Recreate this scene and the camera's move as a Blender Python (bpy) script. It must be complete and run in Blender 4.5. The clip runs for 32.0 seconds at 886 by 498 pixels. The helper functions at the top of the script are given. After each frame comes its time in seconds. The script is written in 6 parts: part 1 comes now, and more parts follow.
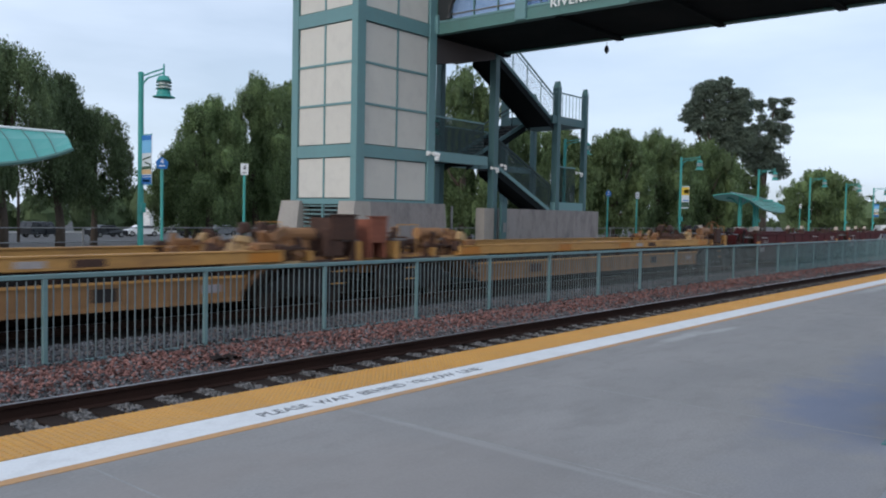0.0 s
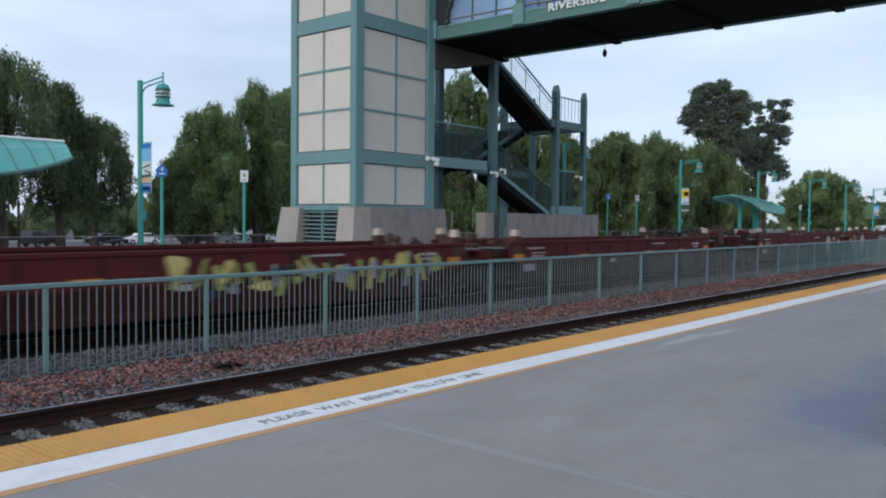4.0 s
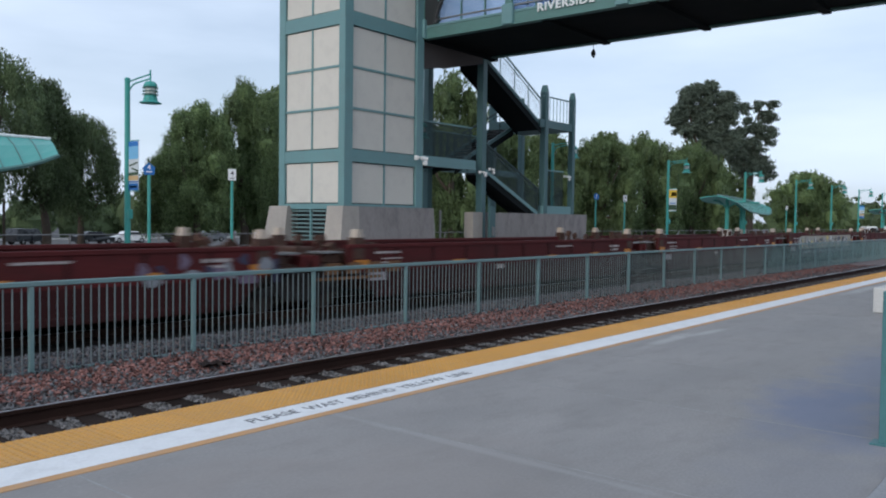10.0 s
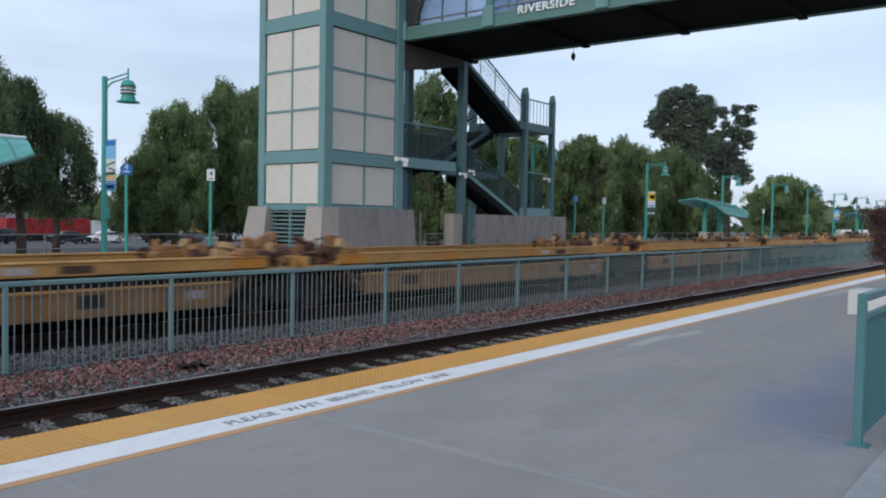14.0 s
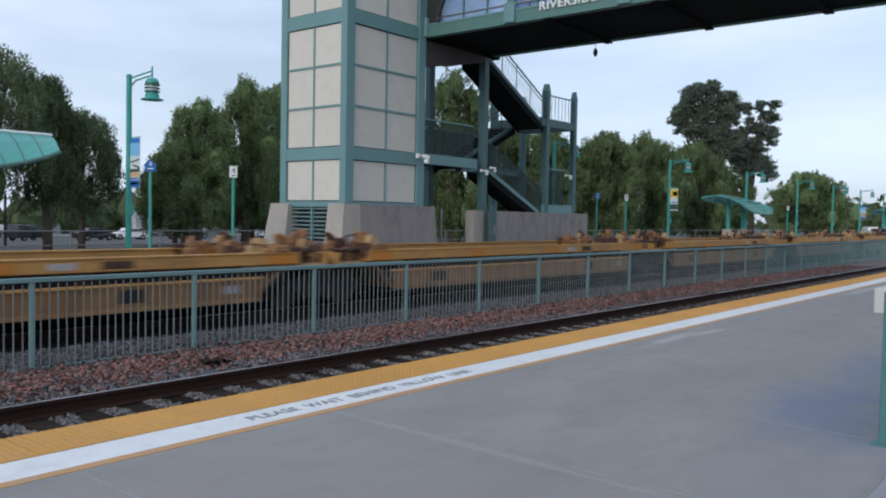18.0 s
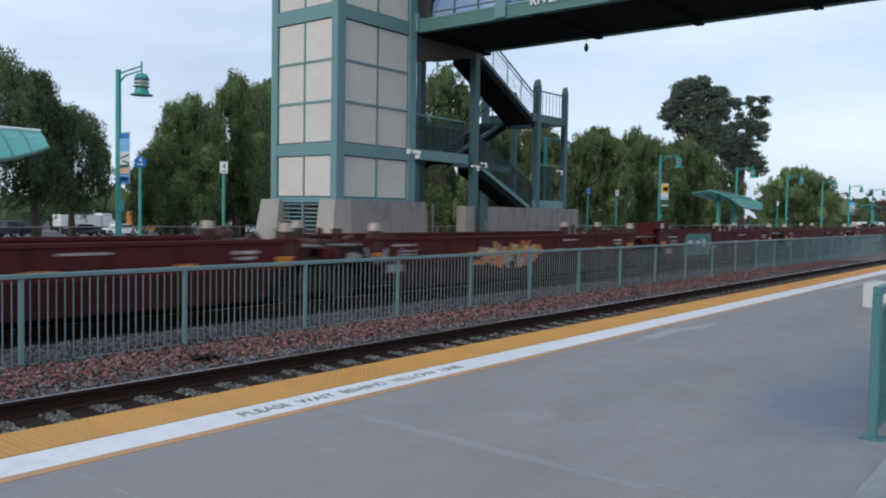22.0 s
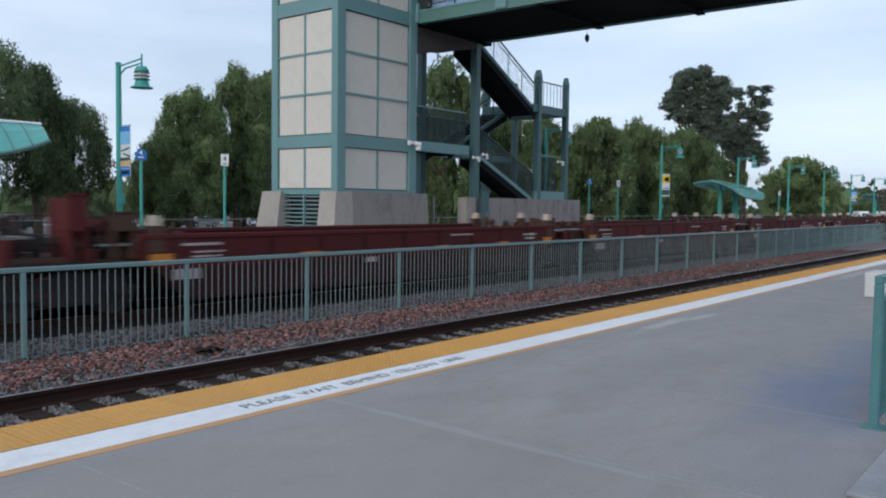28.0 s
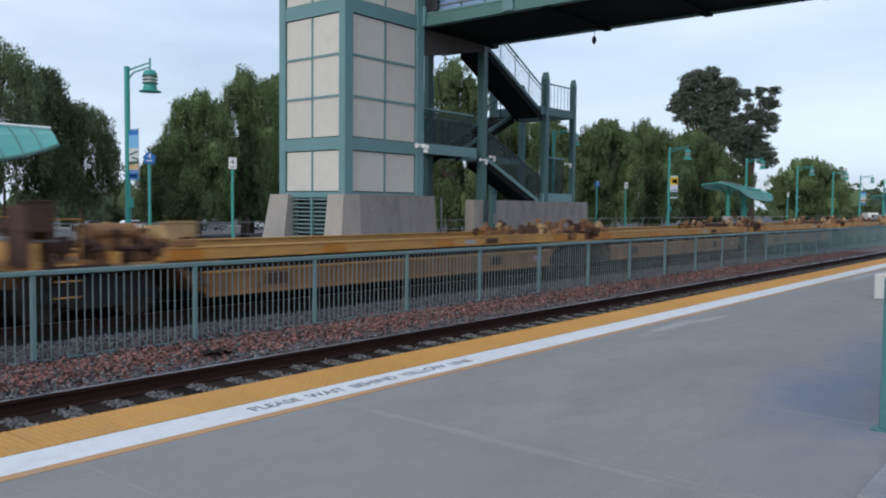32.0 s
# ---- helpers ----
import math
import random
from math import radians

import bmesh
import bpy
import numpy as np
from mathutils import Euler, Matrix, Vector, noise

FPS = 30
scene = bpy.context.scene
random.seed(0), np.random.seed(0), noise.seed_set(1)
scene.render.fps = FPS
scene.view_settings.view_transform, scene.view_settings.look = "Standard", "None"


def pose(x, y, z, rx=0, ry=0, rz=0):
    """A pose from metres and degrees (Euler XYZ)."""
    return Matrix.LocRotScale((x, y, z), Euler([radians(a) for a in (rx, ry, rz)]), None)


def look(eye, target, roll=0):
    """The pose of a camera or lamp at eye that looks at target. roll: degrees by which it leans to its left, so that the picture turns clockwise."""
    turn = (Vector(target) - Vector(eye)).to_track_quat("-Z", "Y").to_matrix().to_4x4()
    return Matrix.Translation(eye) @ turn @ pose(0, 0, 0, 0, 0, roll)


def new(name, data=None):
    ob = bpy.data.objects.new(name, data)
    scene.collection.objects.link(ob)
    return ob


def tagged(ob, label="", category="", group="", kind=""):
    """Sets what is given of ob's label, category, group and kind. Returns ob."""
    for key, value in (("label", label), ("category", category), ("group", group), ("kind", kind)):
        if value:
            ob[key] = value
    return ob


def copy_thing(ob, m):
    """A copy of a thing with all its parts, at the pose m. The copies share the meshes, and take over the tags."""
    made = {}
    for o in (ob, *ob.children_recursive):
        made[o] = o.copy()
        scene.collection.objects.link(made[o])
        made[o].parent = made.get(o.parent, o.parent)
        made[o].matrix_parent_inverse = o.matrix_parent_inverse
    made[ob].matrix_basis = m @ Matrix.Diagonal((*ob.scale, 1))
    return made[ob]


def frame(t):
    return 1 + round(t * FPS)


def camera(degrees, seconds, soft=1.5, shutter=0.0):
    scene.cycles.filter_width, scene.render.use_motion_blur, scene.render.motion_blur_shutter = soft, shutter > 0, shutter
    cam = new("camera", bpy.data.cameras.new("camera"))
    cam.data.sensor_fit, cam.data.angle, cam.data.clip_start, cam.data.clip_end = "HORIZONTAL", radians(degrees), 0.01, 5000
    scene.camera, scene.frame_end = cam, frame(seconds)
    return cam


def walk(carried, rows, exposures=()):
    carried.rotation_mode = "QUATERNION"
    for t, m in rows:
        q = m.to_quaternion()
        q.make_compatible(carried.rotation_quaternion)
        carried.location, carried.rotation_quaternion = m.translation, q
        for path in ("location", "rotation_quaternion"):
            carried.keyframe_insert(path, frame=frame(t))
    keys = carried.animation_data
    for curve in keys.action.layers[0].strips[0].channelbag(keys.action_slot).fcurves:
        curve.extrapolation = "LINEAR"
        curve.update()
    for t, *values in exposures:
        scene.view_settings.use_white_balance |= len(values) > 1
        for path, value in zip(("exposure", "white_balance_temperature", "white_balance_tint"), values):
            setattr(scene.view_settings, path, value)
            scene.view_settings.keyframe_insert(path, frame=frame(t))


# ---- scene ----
# A railway station: the camera stands on a concrete platform while a long train of empty
# well cars runs past on the second track. x runs along the tracks, y across them, z is up;
# z = 0 is the top of the platforms.
EYE = (0.0, 0.0, 1.6)
FOV = 56.94
# seconds, yaw, pitch, roll
PATH = [
    (0, -49.99, -2.41, 1.14), (0.5, -49.97, -2.29, 0.84), (1, -49.87, -1.85, 0.96), (1.5, -49.65, -1.94, 1.13),
    (2, -49.79, -2.11, 0.68), (2.5, -50.23, -2.00, 0.38), (3, -49.90, -2.01, 0.59), (3.5, -50.02, -2.07, 0.48),
    (5.5, -49.61, -2.01, 0.86), (6, -49.81, -2.04, 0.99), (6.5, -49.58, -1.81, 1.00), (7, -50.11, -1.19, 0.53),
    (7.5, -50.54, -1.53, 0.88), (8, -50.69, -1.48, 0.73), (8.5, -51.06, -1.92, 0.82), (9, -51.18, -2.04, 0.78),
    (9.5, -51.25, -1.99, 0.75), (10, -50.77, -2.10, 0.75), (10.5, -50.86, -2.26, 0.62), (11, -50.99, -2.28, 0.65),
    (11.5, -51.09, -2.20, 0.89), (12, -50.94, -2.26, 1.20), (12.5, -51.33, -2.20, 1.24), (13, -51.95, -1.77, 1.22),
    (13.5, -52.12, -1.94, 1.08), (14, -52.18, -1.97, 1.01), (14.5, -52.01, -1.78, 0.74), (16.5, -51.27, -1.76, 1.08),
    (17, -49.72, -1.96, 1.15), (17.5, -50.76, -2.25, 1.22), (18, -50.71, -2.22, 1.05), (18.5, -50.53, -2.07, 1.21),
    (19, -50.78, -2.64, 1.37), (19.5, -50.96, -2.64, 1.42), (20, -51.09, -2.36, 1.68), (20.5, -51.22, -2.24, 1.31),
    (21, -51.01, -2.34, 1.10), (21.5, -51.25, -2.44, 1.03), (22, -51.33, -2.52, 0.98), (22.5, -51.32, -2.67, 0.96),
    (23, -51.31, -2.55, 0.39), (23.5, -51.29, -2.44, 0.55), (24, -50.96, -2.34, 0.71), (24.5, -51.03, -2.43, 0.85),
    (25, -51.27, -2.60, 0.81), (25.5, -51.46, -2.80, 0.55), (27.5, -51.13, -2.84, 0.80), (28, -51.24, -3.12, 0.70),
    (28.5, -51.14, -3.16, 0.70), (29, -50.97, -3.26, 0.67), (29.5, -50.91, -3.27, 0.59), (30, -50.98, -3.50, 0.61),
    (30.5, -50.96, -3.62, 0.67), (31, -50.72, -3.28, 0.26), (31.5, -50.67, -2.93, 0.12), (32, -50.71, -2.95, 0.54)]


def eye_pose(yaw, pitch, roll):
    return pose(*EYE, 90 + pitch, 0, yaw) @ pose(0, 0, 0, 0, 0, roll)


cam = camera(FOV, 32.0, soft=2.0, shutter=0.28)
walk(cam, [(t, eye_pose(a, b, c)) for t, a, b, c in PATH], exposures=[(0.0, 0.0, 5860, 10), (32.0, 0.0, 5860, 10)])

# ---- light ----
SUN_ELEV, SUN_AZ = 24.0, 188.0  # azimuth of the light's source, counted from +x towards +y


def make_world():
    w = bpy.data.worlds.new("sky")
    scene.world = w
    w.use_nodes = True
    nt = w.node_tree
    nt.nodes.clear()
    out = nt.nodes.new("ShaderNodeOutputWorld")
    bg = nt.nodes.new("ShaderNodeBackground")
    sky = nt.nodes.new("ShaderNodeTexSky")
    sky.sky_type = "NISHITA"
    sky.sun_disc = False
    sky.sun_elevation = radians(SUN_ELEV)
    sky.sun_rotation = radians(90 - SUN_AZ)
    sky.air_density, sky.dust_density, sky.ozone_density = 1.0, 2.0, 1.0
    tc = nt.nodes.new("ShaderNodeTexCoord")
    mp = nt.nodes.new("ShaderNodeMapping")
    mp.inputs["Scale"].default_value = (1.6, 1.6, 7.0)
    no = nt.nodes.new("ShaderNodeTexNoise")
    no.inputs["Scale"].default_value, no.inputs["Detail"].default_value = 1.4, 5.0
    ramp = nt.nodes.new("ShaderNodeValToRGB")
    ramp.color_ramp.elements[0].position, ramp.color_ramp.elements[1].position = 0.32, 0.72
    ramp.color_ramp.elements[0].color = (0.50, 0.50, 0.50, 1)
    ramp.color_ramp.elements[1].color = (0.92, 0.92, 0.92, 1)
    mix = nt.nodes.new("ShaderNodeMix")
    mix.data_type = "RGBA"
    # a thin, even layer of high cloud over the blue
    mix.inputs["B"].default_value = (9.1, 9.9, 10.9, 1)
    nt.links.new(tc.outputs["Generated"], mp.inputs["Vector"])
    nt.links.new(mp.outputs["Vector"], no.inputs["Vector"])
    nt.links.new(no.outputs["Fac"], ramp.inputs["Fac"])
    nt.links.new(ramp.outputs["Color"], mix.inputs["Factor"])
    nt.links.new(sky.outputs["Color"], mix.inputs["A"])
    nt.links.new(mix.outputs["Result"], bg.inputs["Color"])
    bg.inputs["Strength"].default_value = 0.10
    nt.links.new(bg.outputs["Background"], out.inputs["Surface"])


make_world()
sun = new("sun", bpy.data.lights.new("sun", "SUN"))
sun.data.energy, sun.data.angle, sun.data.color = 0.95, radians(20), (1.0, 0.90, 0.76)
_a, _e = radians(SUN_AZ), radians(SUN_ELEV)
sun.matrix_basis = look((0, 0, 60), (-math.cos(_a) * math.cos(_e) * 10, -math.sin(_a) * math.cos(_e) * 10, 60 - math.sin(_e) * 10))


# ---- materials ----
def mat(name, base, rough=0.6, metal=0.0, vary=0.15, big=0.6, fine=30.0, bump=0.1, dirt=None, dirt_amount=0.4,
        island=0.0, each=0.0, stretch=(1, 1, 1), spec=0.4, depth=0.01):
    """Base colour with variation at two scales, wear in another colour, fine relief."""
    m = bpy.data.materials.new(name)
    m.use_nodes = True
    nt = m.node_tree
    b = nt.nodes["Principled BSDF"]
    b.inputs["Metallic"].default_value = metal
    b.inputs["Specular IOR Level"].default_value = spec
    tc = nt.nodes.new("ShaderNodeTexCoord")
    mp = nt.nodes.new("ShaderNodeMapping")
    mp.inputs["Scale"].default_value = stretch
    nt.links.new(tc.outputs["Object"], mp.inputs["Vector"])
    n1 = nt.nodes.new("ShaderNodeTexNoise")
    n1.inputs["Scale"].default_value, n1.inputs["Detail"].default_value = big, 6.0
    n2 = nt.nodes.new("ShaderNodeTexNoise")
    n2.inputs["Scale"].default_value, n2.inputs["Detail"].default_value = fine, 4.0
    for n in (n1, n2):
        nt.links.new(mp.outputs["Vector"], n.inputs["Vector"])
    add = nt.nodes.new("ShaderNodeMath")
    add.operation = "ADD"
    nt.links.new(n1.outputs["Fac"], add.inputs[0])
    nt.links.new(n2.outputs["Fac"], add.inputs[1])
    rng = nt.nodes.new("ShaderNodeMapRange")
    rng.inputs["From Min"].default_value, rng.inputs["From Max"].default_value = 0.6, 1.4
    rng.inputs["To Min"].default_value, rng.inputs["To Max"].default_value = 1 - vary, 1 + vary
    nt.links.new(add.outputs[0], rng.inputs["Value"])
    value = rng.outputs["Result"]
    for amount, node, socket in ((island, "ShaderNodeNewGeometry", "Random Per Island"), (each, "ShaderNodeObjectInfo", "Random")):
        if amount:
            g = nt.nodes.new(node)
            r = nt.nodes.new("ShaderNodeMapRange")
            r.inputs["To Min"].default_value, r.inputs["To Max"].default_value = 1 - amount, 1 + amount
            nt.links.new(g.outputs[socket], r.inputs["Value"])
            mu = nt.nodes.new("ShaderNodeMath")
            mu.operation = "MULTIPLY"
            nt.links.new(value, mu.inputs[0])
            nt.links.new(r.outputs["Result"], mu.inputs[1])
            value = mu.outputs[0]
    col = nt.nodes.new("ShaderNodeMix")
    col.data_type, col.blend_type = "RGBA", "MULTIPLY"
    col.inputs["Factor"].default_value = 1.0
    col.inputs["A"].default_value = (*base, 1)
    nt.links.new(value, col.inputs["B"])
    colour = col.outputs["Result"]
    if dirt:
        n3 = nt.nodes.new("ShaderNodeTexNoise")
        n3.inputs["Scale"].default_value, n3.inputs["Detail"].default_value = big * 2.7, 8.0
        n3.inputs["Roughness"].default_value = 0.7
        nt.links.new(mp.outputs["Vector"], n3.inputs["Vector"])
        r3 = nt.nodes.new("ShaderNodeMapRange")
        r3.inputs["From Min"].default_value, r3.inputs["From Max"].default_value = 0.48, 0.72
        r3.inputs["To Max"].default_value = dirt_amount
        nt.links.new(n3.outputs["Fac"], r3.inputs["Value"])
        dm = nt.nodes.new("ShaderNodeMix")
        dm.data_type = "RGBA"
        dm.inputs["B"].default_value = (*dirt, 1)
        nt.links.new(r3.outputs["Result"], dm.inputs["Factor"])
        nt.links.new(colour, dm.inputs["A"])
        colour = dm.outputs["Result"]
    nt.links.new(colour, b.inputs["Base Color"])
    rr = nt.nodes.new("ShaderNodeMapRange")
    rr.inputs["From Min"].default_value, rr.inputs["From Max"].default_value = 0.3, 0.7
    rr.inputs["To Min"].default_value, rr.inputs["To Max"].default_value = max(0.02, rough - 0.1), min(1, rough + 0.1)
    nt.links.new(n1.outputs["Fac"], rr.inputs["Value"])
    nt.links.new(rr.outputs["Result"], b.inputs["Roughness"])
    if bump:
        bp = nt.nodes.new("ShaderNodeBump")
        bp.inputs["Strength"].default_value, bp.inputs["Distance"].default_value = bump, depth
        nt.links.new(n2.outputs["Fac"], bp.inputs["Height"])
        nt.links.new(bp.outputs["Normal"], b.inputs["Normal"])
    return m


def glass(name, tint=(0.62, 0.68, 0.76), rough=0.05):
    m = bpy.data.materials.new(name)
    m.use_nodes = True
    nt = m.node_tree
    nt.nodes.clear()
    out = nt.nodes.new("ShaderNodeOutputMaterial")
    tr = nt.nodes.new("ShaderNodeBsdfTransparent")
    tr.inputs["Color"].default_value = (*tint, 1)
    gl = nt.nodes.new("ShaderNodeBsdfGlossy")
    gl.inputs["Roughness"].default_value = rough
    fr = nt.nodes.new("ShaderNodeFresnel")
    fr.inputs["IOR"].default_value = 1.5
    mx = nt.nodes.new("ShaderNodeMixShader")
    nt.links.new(fr.outputs[0], mx.inputs[0])
    nt.links.new(tr.outputs[0], mx.inputs[1])
    nt.links.new(gl.outputs[0], mx.inputs[2])
    nt.links.new(mx.outputs[0], out.inputs["Surface"])
    return m


CONCRETE = mat("platform_concrete", (0.272, 0.257, 0.247), 0.7, vary=0.20, stretch=(0.55, 1.2, 1), big=1.1, fine=55, bump=0.08, dirt=(0.195, 0.182, 0.168), dirt_amount=0.55)
EDGE_SHADE = mat("shaded_concrete", (0.055, 0.05, 0.047), 0.9, vary=0.3, big=0.8, fine=30, bump=0.2)
ASPHALT = mat("asphalt", (0.082, 0.081, 0.080), 0.85, vary=0.25, big=0.05, fine=25, bump=0.3)
BALLAST_BED = mat("ballast_bed", (0.155, 0.122, 0.114), 0.95, vary=0.45, big=1.2, fine=38, bump=0.9, depth=0.05)
BED_SHADE = mat("shaded_ballast", (0.020, 0.018, 0.017), 0.95, spec=0.05, vary=0.4, big=1.2, fine=38, bump=0.9, depth=0.05)
STONE_GREY = mat("grey_stone", (0.118, 0.117, 0.121), 0.9, spec=0.1, vary=0.2, island=0.75, fine=40)
STONE_DARK = mat("dark_grey_stone", (0.094, 0.097, 0.105), 0.9, spec=0.1, vary=0.2, island=0.75, fine=40)
STONE_PALE = mat("pale_stone", (0.145, 0.139, 0.136), 0.9, spec=0.1, vary=0.2, island=0.6, fine=40)
STONE_RED = mat("red_stone", (0.195, 0.100, 0.086), 0.9, spec=0.1, vary=0.2, island=0.8, fine=40)
WHITE_PAINT = mat("white_line_paint", (0.74, 0.74, 0.74), 0.6, vary=0.08, big=1.5, fine=40, bump=0.1, dirt=(0.45, 0.44, 0.43), dirt_amount=0.4)
ORANGE_PAINT = mat("orange_line_paint", (0.50, 0.28, 0.12), 0.65, vary=0.15, big=2, fine=40, dirt=(0.32, 0.30, 0.28), dirt_amount=0.55)
YELLOW_TILE = mat("yellow_tactile", (0.56, 0.285, 0.055), 0.6, vary=0.12, big=1.2, fine=30, each=0.06, dirt=(0.38, 0.25, 0.12), dirt_amount=0.45)
BLACK_PAINT = mat("black_letter_paint", (0.09, 0.09, 0.095), 0.6, vary=0.3, dirt=(0.55, 0.55, 0.55), dirt_amount=0.85, big=5)
RAIL_SIDE = mat("rusty_rail", (0.032, 0.017, 0.013), 0.85, spec=0.12, vary=0.3, big=2, fine=50, bump=0.2)
RAIL_TOP = mat("polished_rail", (0.35, 0.34, 0.36), 0.32, metal=0.9, vary=0.1)
TIE_WOOD = mat("tie_wood", (0.029, 0.021, 0.018), 0.9, spec=0.08, vary=0.35, big=2, fine=18, stretch=(6, 1, 1), each=0.3, bump=0.4)
TEAL = mat("teal_paint", (0.15, 0.275, 0.28), 0.5, vary=0.1, big=0.9, fine=25, bump=0.04, dirt=(0.16, 0.22, 0.22), dirt_amount=0.3)
TEAL_FENCE = mat("fence_paint", (0.155, 0.245, 0.245), 0.5, vary=0.12, big=2.0, fine=40, bump=0.03, dirt=(0.24, 0.26, 0.25), dirt_amount=0.3)
PICKET = mat("picket_paint", (0.150, 0.182, 0.182), 0.5, vary=0.15, big=2.0, fine=40, bump=0.03, each=0.15, dirt=(0.26, 0.25, 0.235), dirt_amount=0.5)
TEAL_BRIGHT = mat("lamp_post_paint", (0.06, 0.31, 0.27), 0.45, vary=0.08, big=2.0, fine=30, bump=0.03)
TEAL_ROOF = mat("roof_paint", (0.085, 0.34, 0.30), 0.45, vary=0.08, big=1.0, fine=20, bump=0.03)
TEAL_DARK = mat("bridge_paint", (0.10, 0.205, 0.185), 0.5, vary=0.12, big=0.8, fine=20, bump=0.04, dirt=(0.1, 0.15, 0.14), dirt_amount=0.4)
# near-black: the shade under the bridge and stairs is in the colour
SHADED_SOFFIT = mat("shaded_soffit_steel", (0.010, 0.013, 0.014), 0.85, spec=0.1, vary=0.2, big=0.5, fine=15, bump=0.05)
PANEL = mat("tower_panel", (0.63, 0.595, 0.53), 0.75, vary=0.05, big=0.9, fine=50, bump=0.05, each=0.025, dirt=(0.46, 0.43, 0.40), dirt_amount=0.3)
BASE_CONCRETE = mat("base_concrete", (0.39, 0.352, 0.31), 0.8, vary=0.14, big=1.0, fine=35, bump=0.2, stretch=(1, 1, 0.55), dirt=(0.26, 0.24, 0.23), dirt_amount=0.5)
PLINTH = mat("stained_shaded_wall", (0.275, 0.248, 0.236), 0.85, vary=0.16, big=0.8, fine=22, bump=0.2, stretch=(1.0, 1.0, 0.35), dirt=(0.135, 0.12, 0.127), dirt_amount=0.8)
WHITE_METAL = mat("white_metal", (0.78, 0.78, 0.77), 0.45, vary=0.05, bump=0.02)
DARK_METAL = mat("dark_metal", (0.03, 0.033, 0.035), 0.5, vary=0.2, bump=0.03)
STEEL = mat("steel", (0.22, 0.22, 0.22), 0.45, metal=0.6, vary=0.15, bump=0.05)
GLASS = glass("window_glass")
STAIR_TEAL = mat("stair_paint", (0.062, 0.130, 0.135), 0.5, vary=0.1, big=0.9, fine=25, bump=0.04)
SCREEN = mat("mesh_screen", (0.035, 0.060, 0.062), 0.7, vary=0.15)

# ---- mesh helpers ----


def part(name, bm, material, parent=None, label="", smooth=False):
    """Links a bmesh as one mesh object under a thing or a part."""
    me = bpy.data.meshes.new(name)
    bm.normal_update()
    bm.to_mesh(me)
    bm.free()
    if smooth:
        me.shade_smooth()
    if material is not None:
        me.materials.append(material)
    ob = new(name, me)
    if parent is not None:
        ob.parent = parent
    if label:
        ob["label"] = label
    return ob


def share(name, me, m, parent=None):
    """One more object on the mesh me, at the pose m."""
    ob = new(name, me)
    ob.matrix_basis = m
    if parent is not None:
        ob.parent = parent
    return ob


def thing(name, label, category, group="", at=None):
    e = new(name)
    e.empty_display_size = 0.2
    if at is not None:
        e.matrix_basis = at
    return tagged(e, label, category, group)


def box(bm, x0, x1, y0, y1, z0, z1, bev=0.0):
    """A box into bm; bev cuts the edges off."""
    if bev <= 0:
        v = [bm.verts.new(c) for c in ((x0, y0, z0), (x1, y0, z0), (x1, y1, z0), (x0, y1, z0), (x0, y0, z1), (x1, y0, z1), (x1, y1, z1), (x0, y1, z1))]
        for f in ((3, 2, 1, 0), (4, 5, 6, 7), (0, 1, 5, 4), (1, 2, 6, 5), (2, 3, 7, 6), (3, 0, 4, 7)):
            bm.faces.new([v[i] for i in f])
        return bm
    t = bmesh.new()
    box(t, x0, x1, y0, y1, z0, z1)
    bmesh.ops.bevel(t, geom=t.edges[:], offset=bev, segments=1, affect="EDGES")
    return merge(bm, t)


def merge(bm, t, m=None):
    """Moves the geometry of t into bm, at the pose m."""
    t.verts.index_update()
    vs = [bm.verts.new(m @ v.co if m else v.co) for v in t.verts]
    for f in t.faces:
        bm.faces.new([vs[v.index] for v in f.verts])
    t.free()
    return bm


def bx(*a, bev=0.0):
    return box(bmesh.new(), *a, bev=bev)


def tube(bm, pts, r, seg=8, r1=None, caps=True):
    """A round bar through the points; r may taper to r1."""
    pts = [Vector(p) for p in pts]
    n = len(pts)
    rings = []
    for i, p in enumerate(pts):
        d = (pts[min(i + 1, n - 1)] - pts[max(i - 1, 0)]).normalized()
        a = d.orthogonal().normalized() if abs(d.z) < 0.99 else Vector((1, 0, 0))
        b = d.cross(a).normalized()
        a = b.cross(d)
        rad = r if r1 is None else r + (r1 - r) * i / (n - 1)
        rings.append([bm.verts.new(p + rad * (a * math.cos(k * math.tau / seg) + b * math.sin(k * math.tau / seg))) for k in range(seg)])
    for i in range(n - 1):
        for k in range(seg):
            bm.faces.new((rings[i][k], rings[i][(k + 1) % seg], rings[i + 1][(k + 1) % seg], rings[i + 1][k]))
    if caps:
        bm.faces.new(rings[0][::-1])
        bm.faces.new(rings[-1])
    return bm


def lathe(bm, profile, seg=16, at=(0, 0, 0)):
    """A body of rotation about z from (radius, height) pairs."""
    rings = []
    for r, z in profile:
        rings.append([bm.verts.new((at[0] + r * math.cos(k * math.tau / seg), at[1] + r * math.sin(k * math.tau / seg), at[2] + z)) for k in range(seg)])
    for i in range(len(rings) - 1):
        for k in range(seg):
            bm.faces.new((rings[i][k], rings[i][(k + 1) % seg], rings[i + 1][(k + 1) % seg], rings[i + 1][k]))
    bm.faces.new(rings[0][::-1])
    bm.faces.new(rings[-1])
    return bm


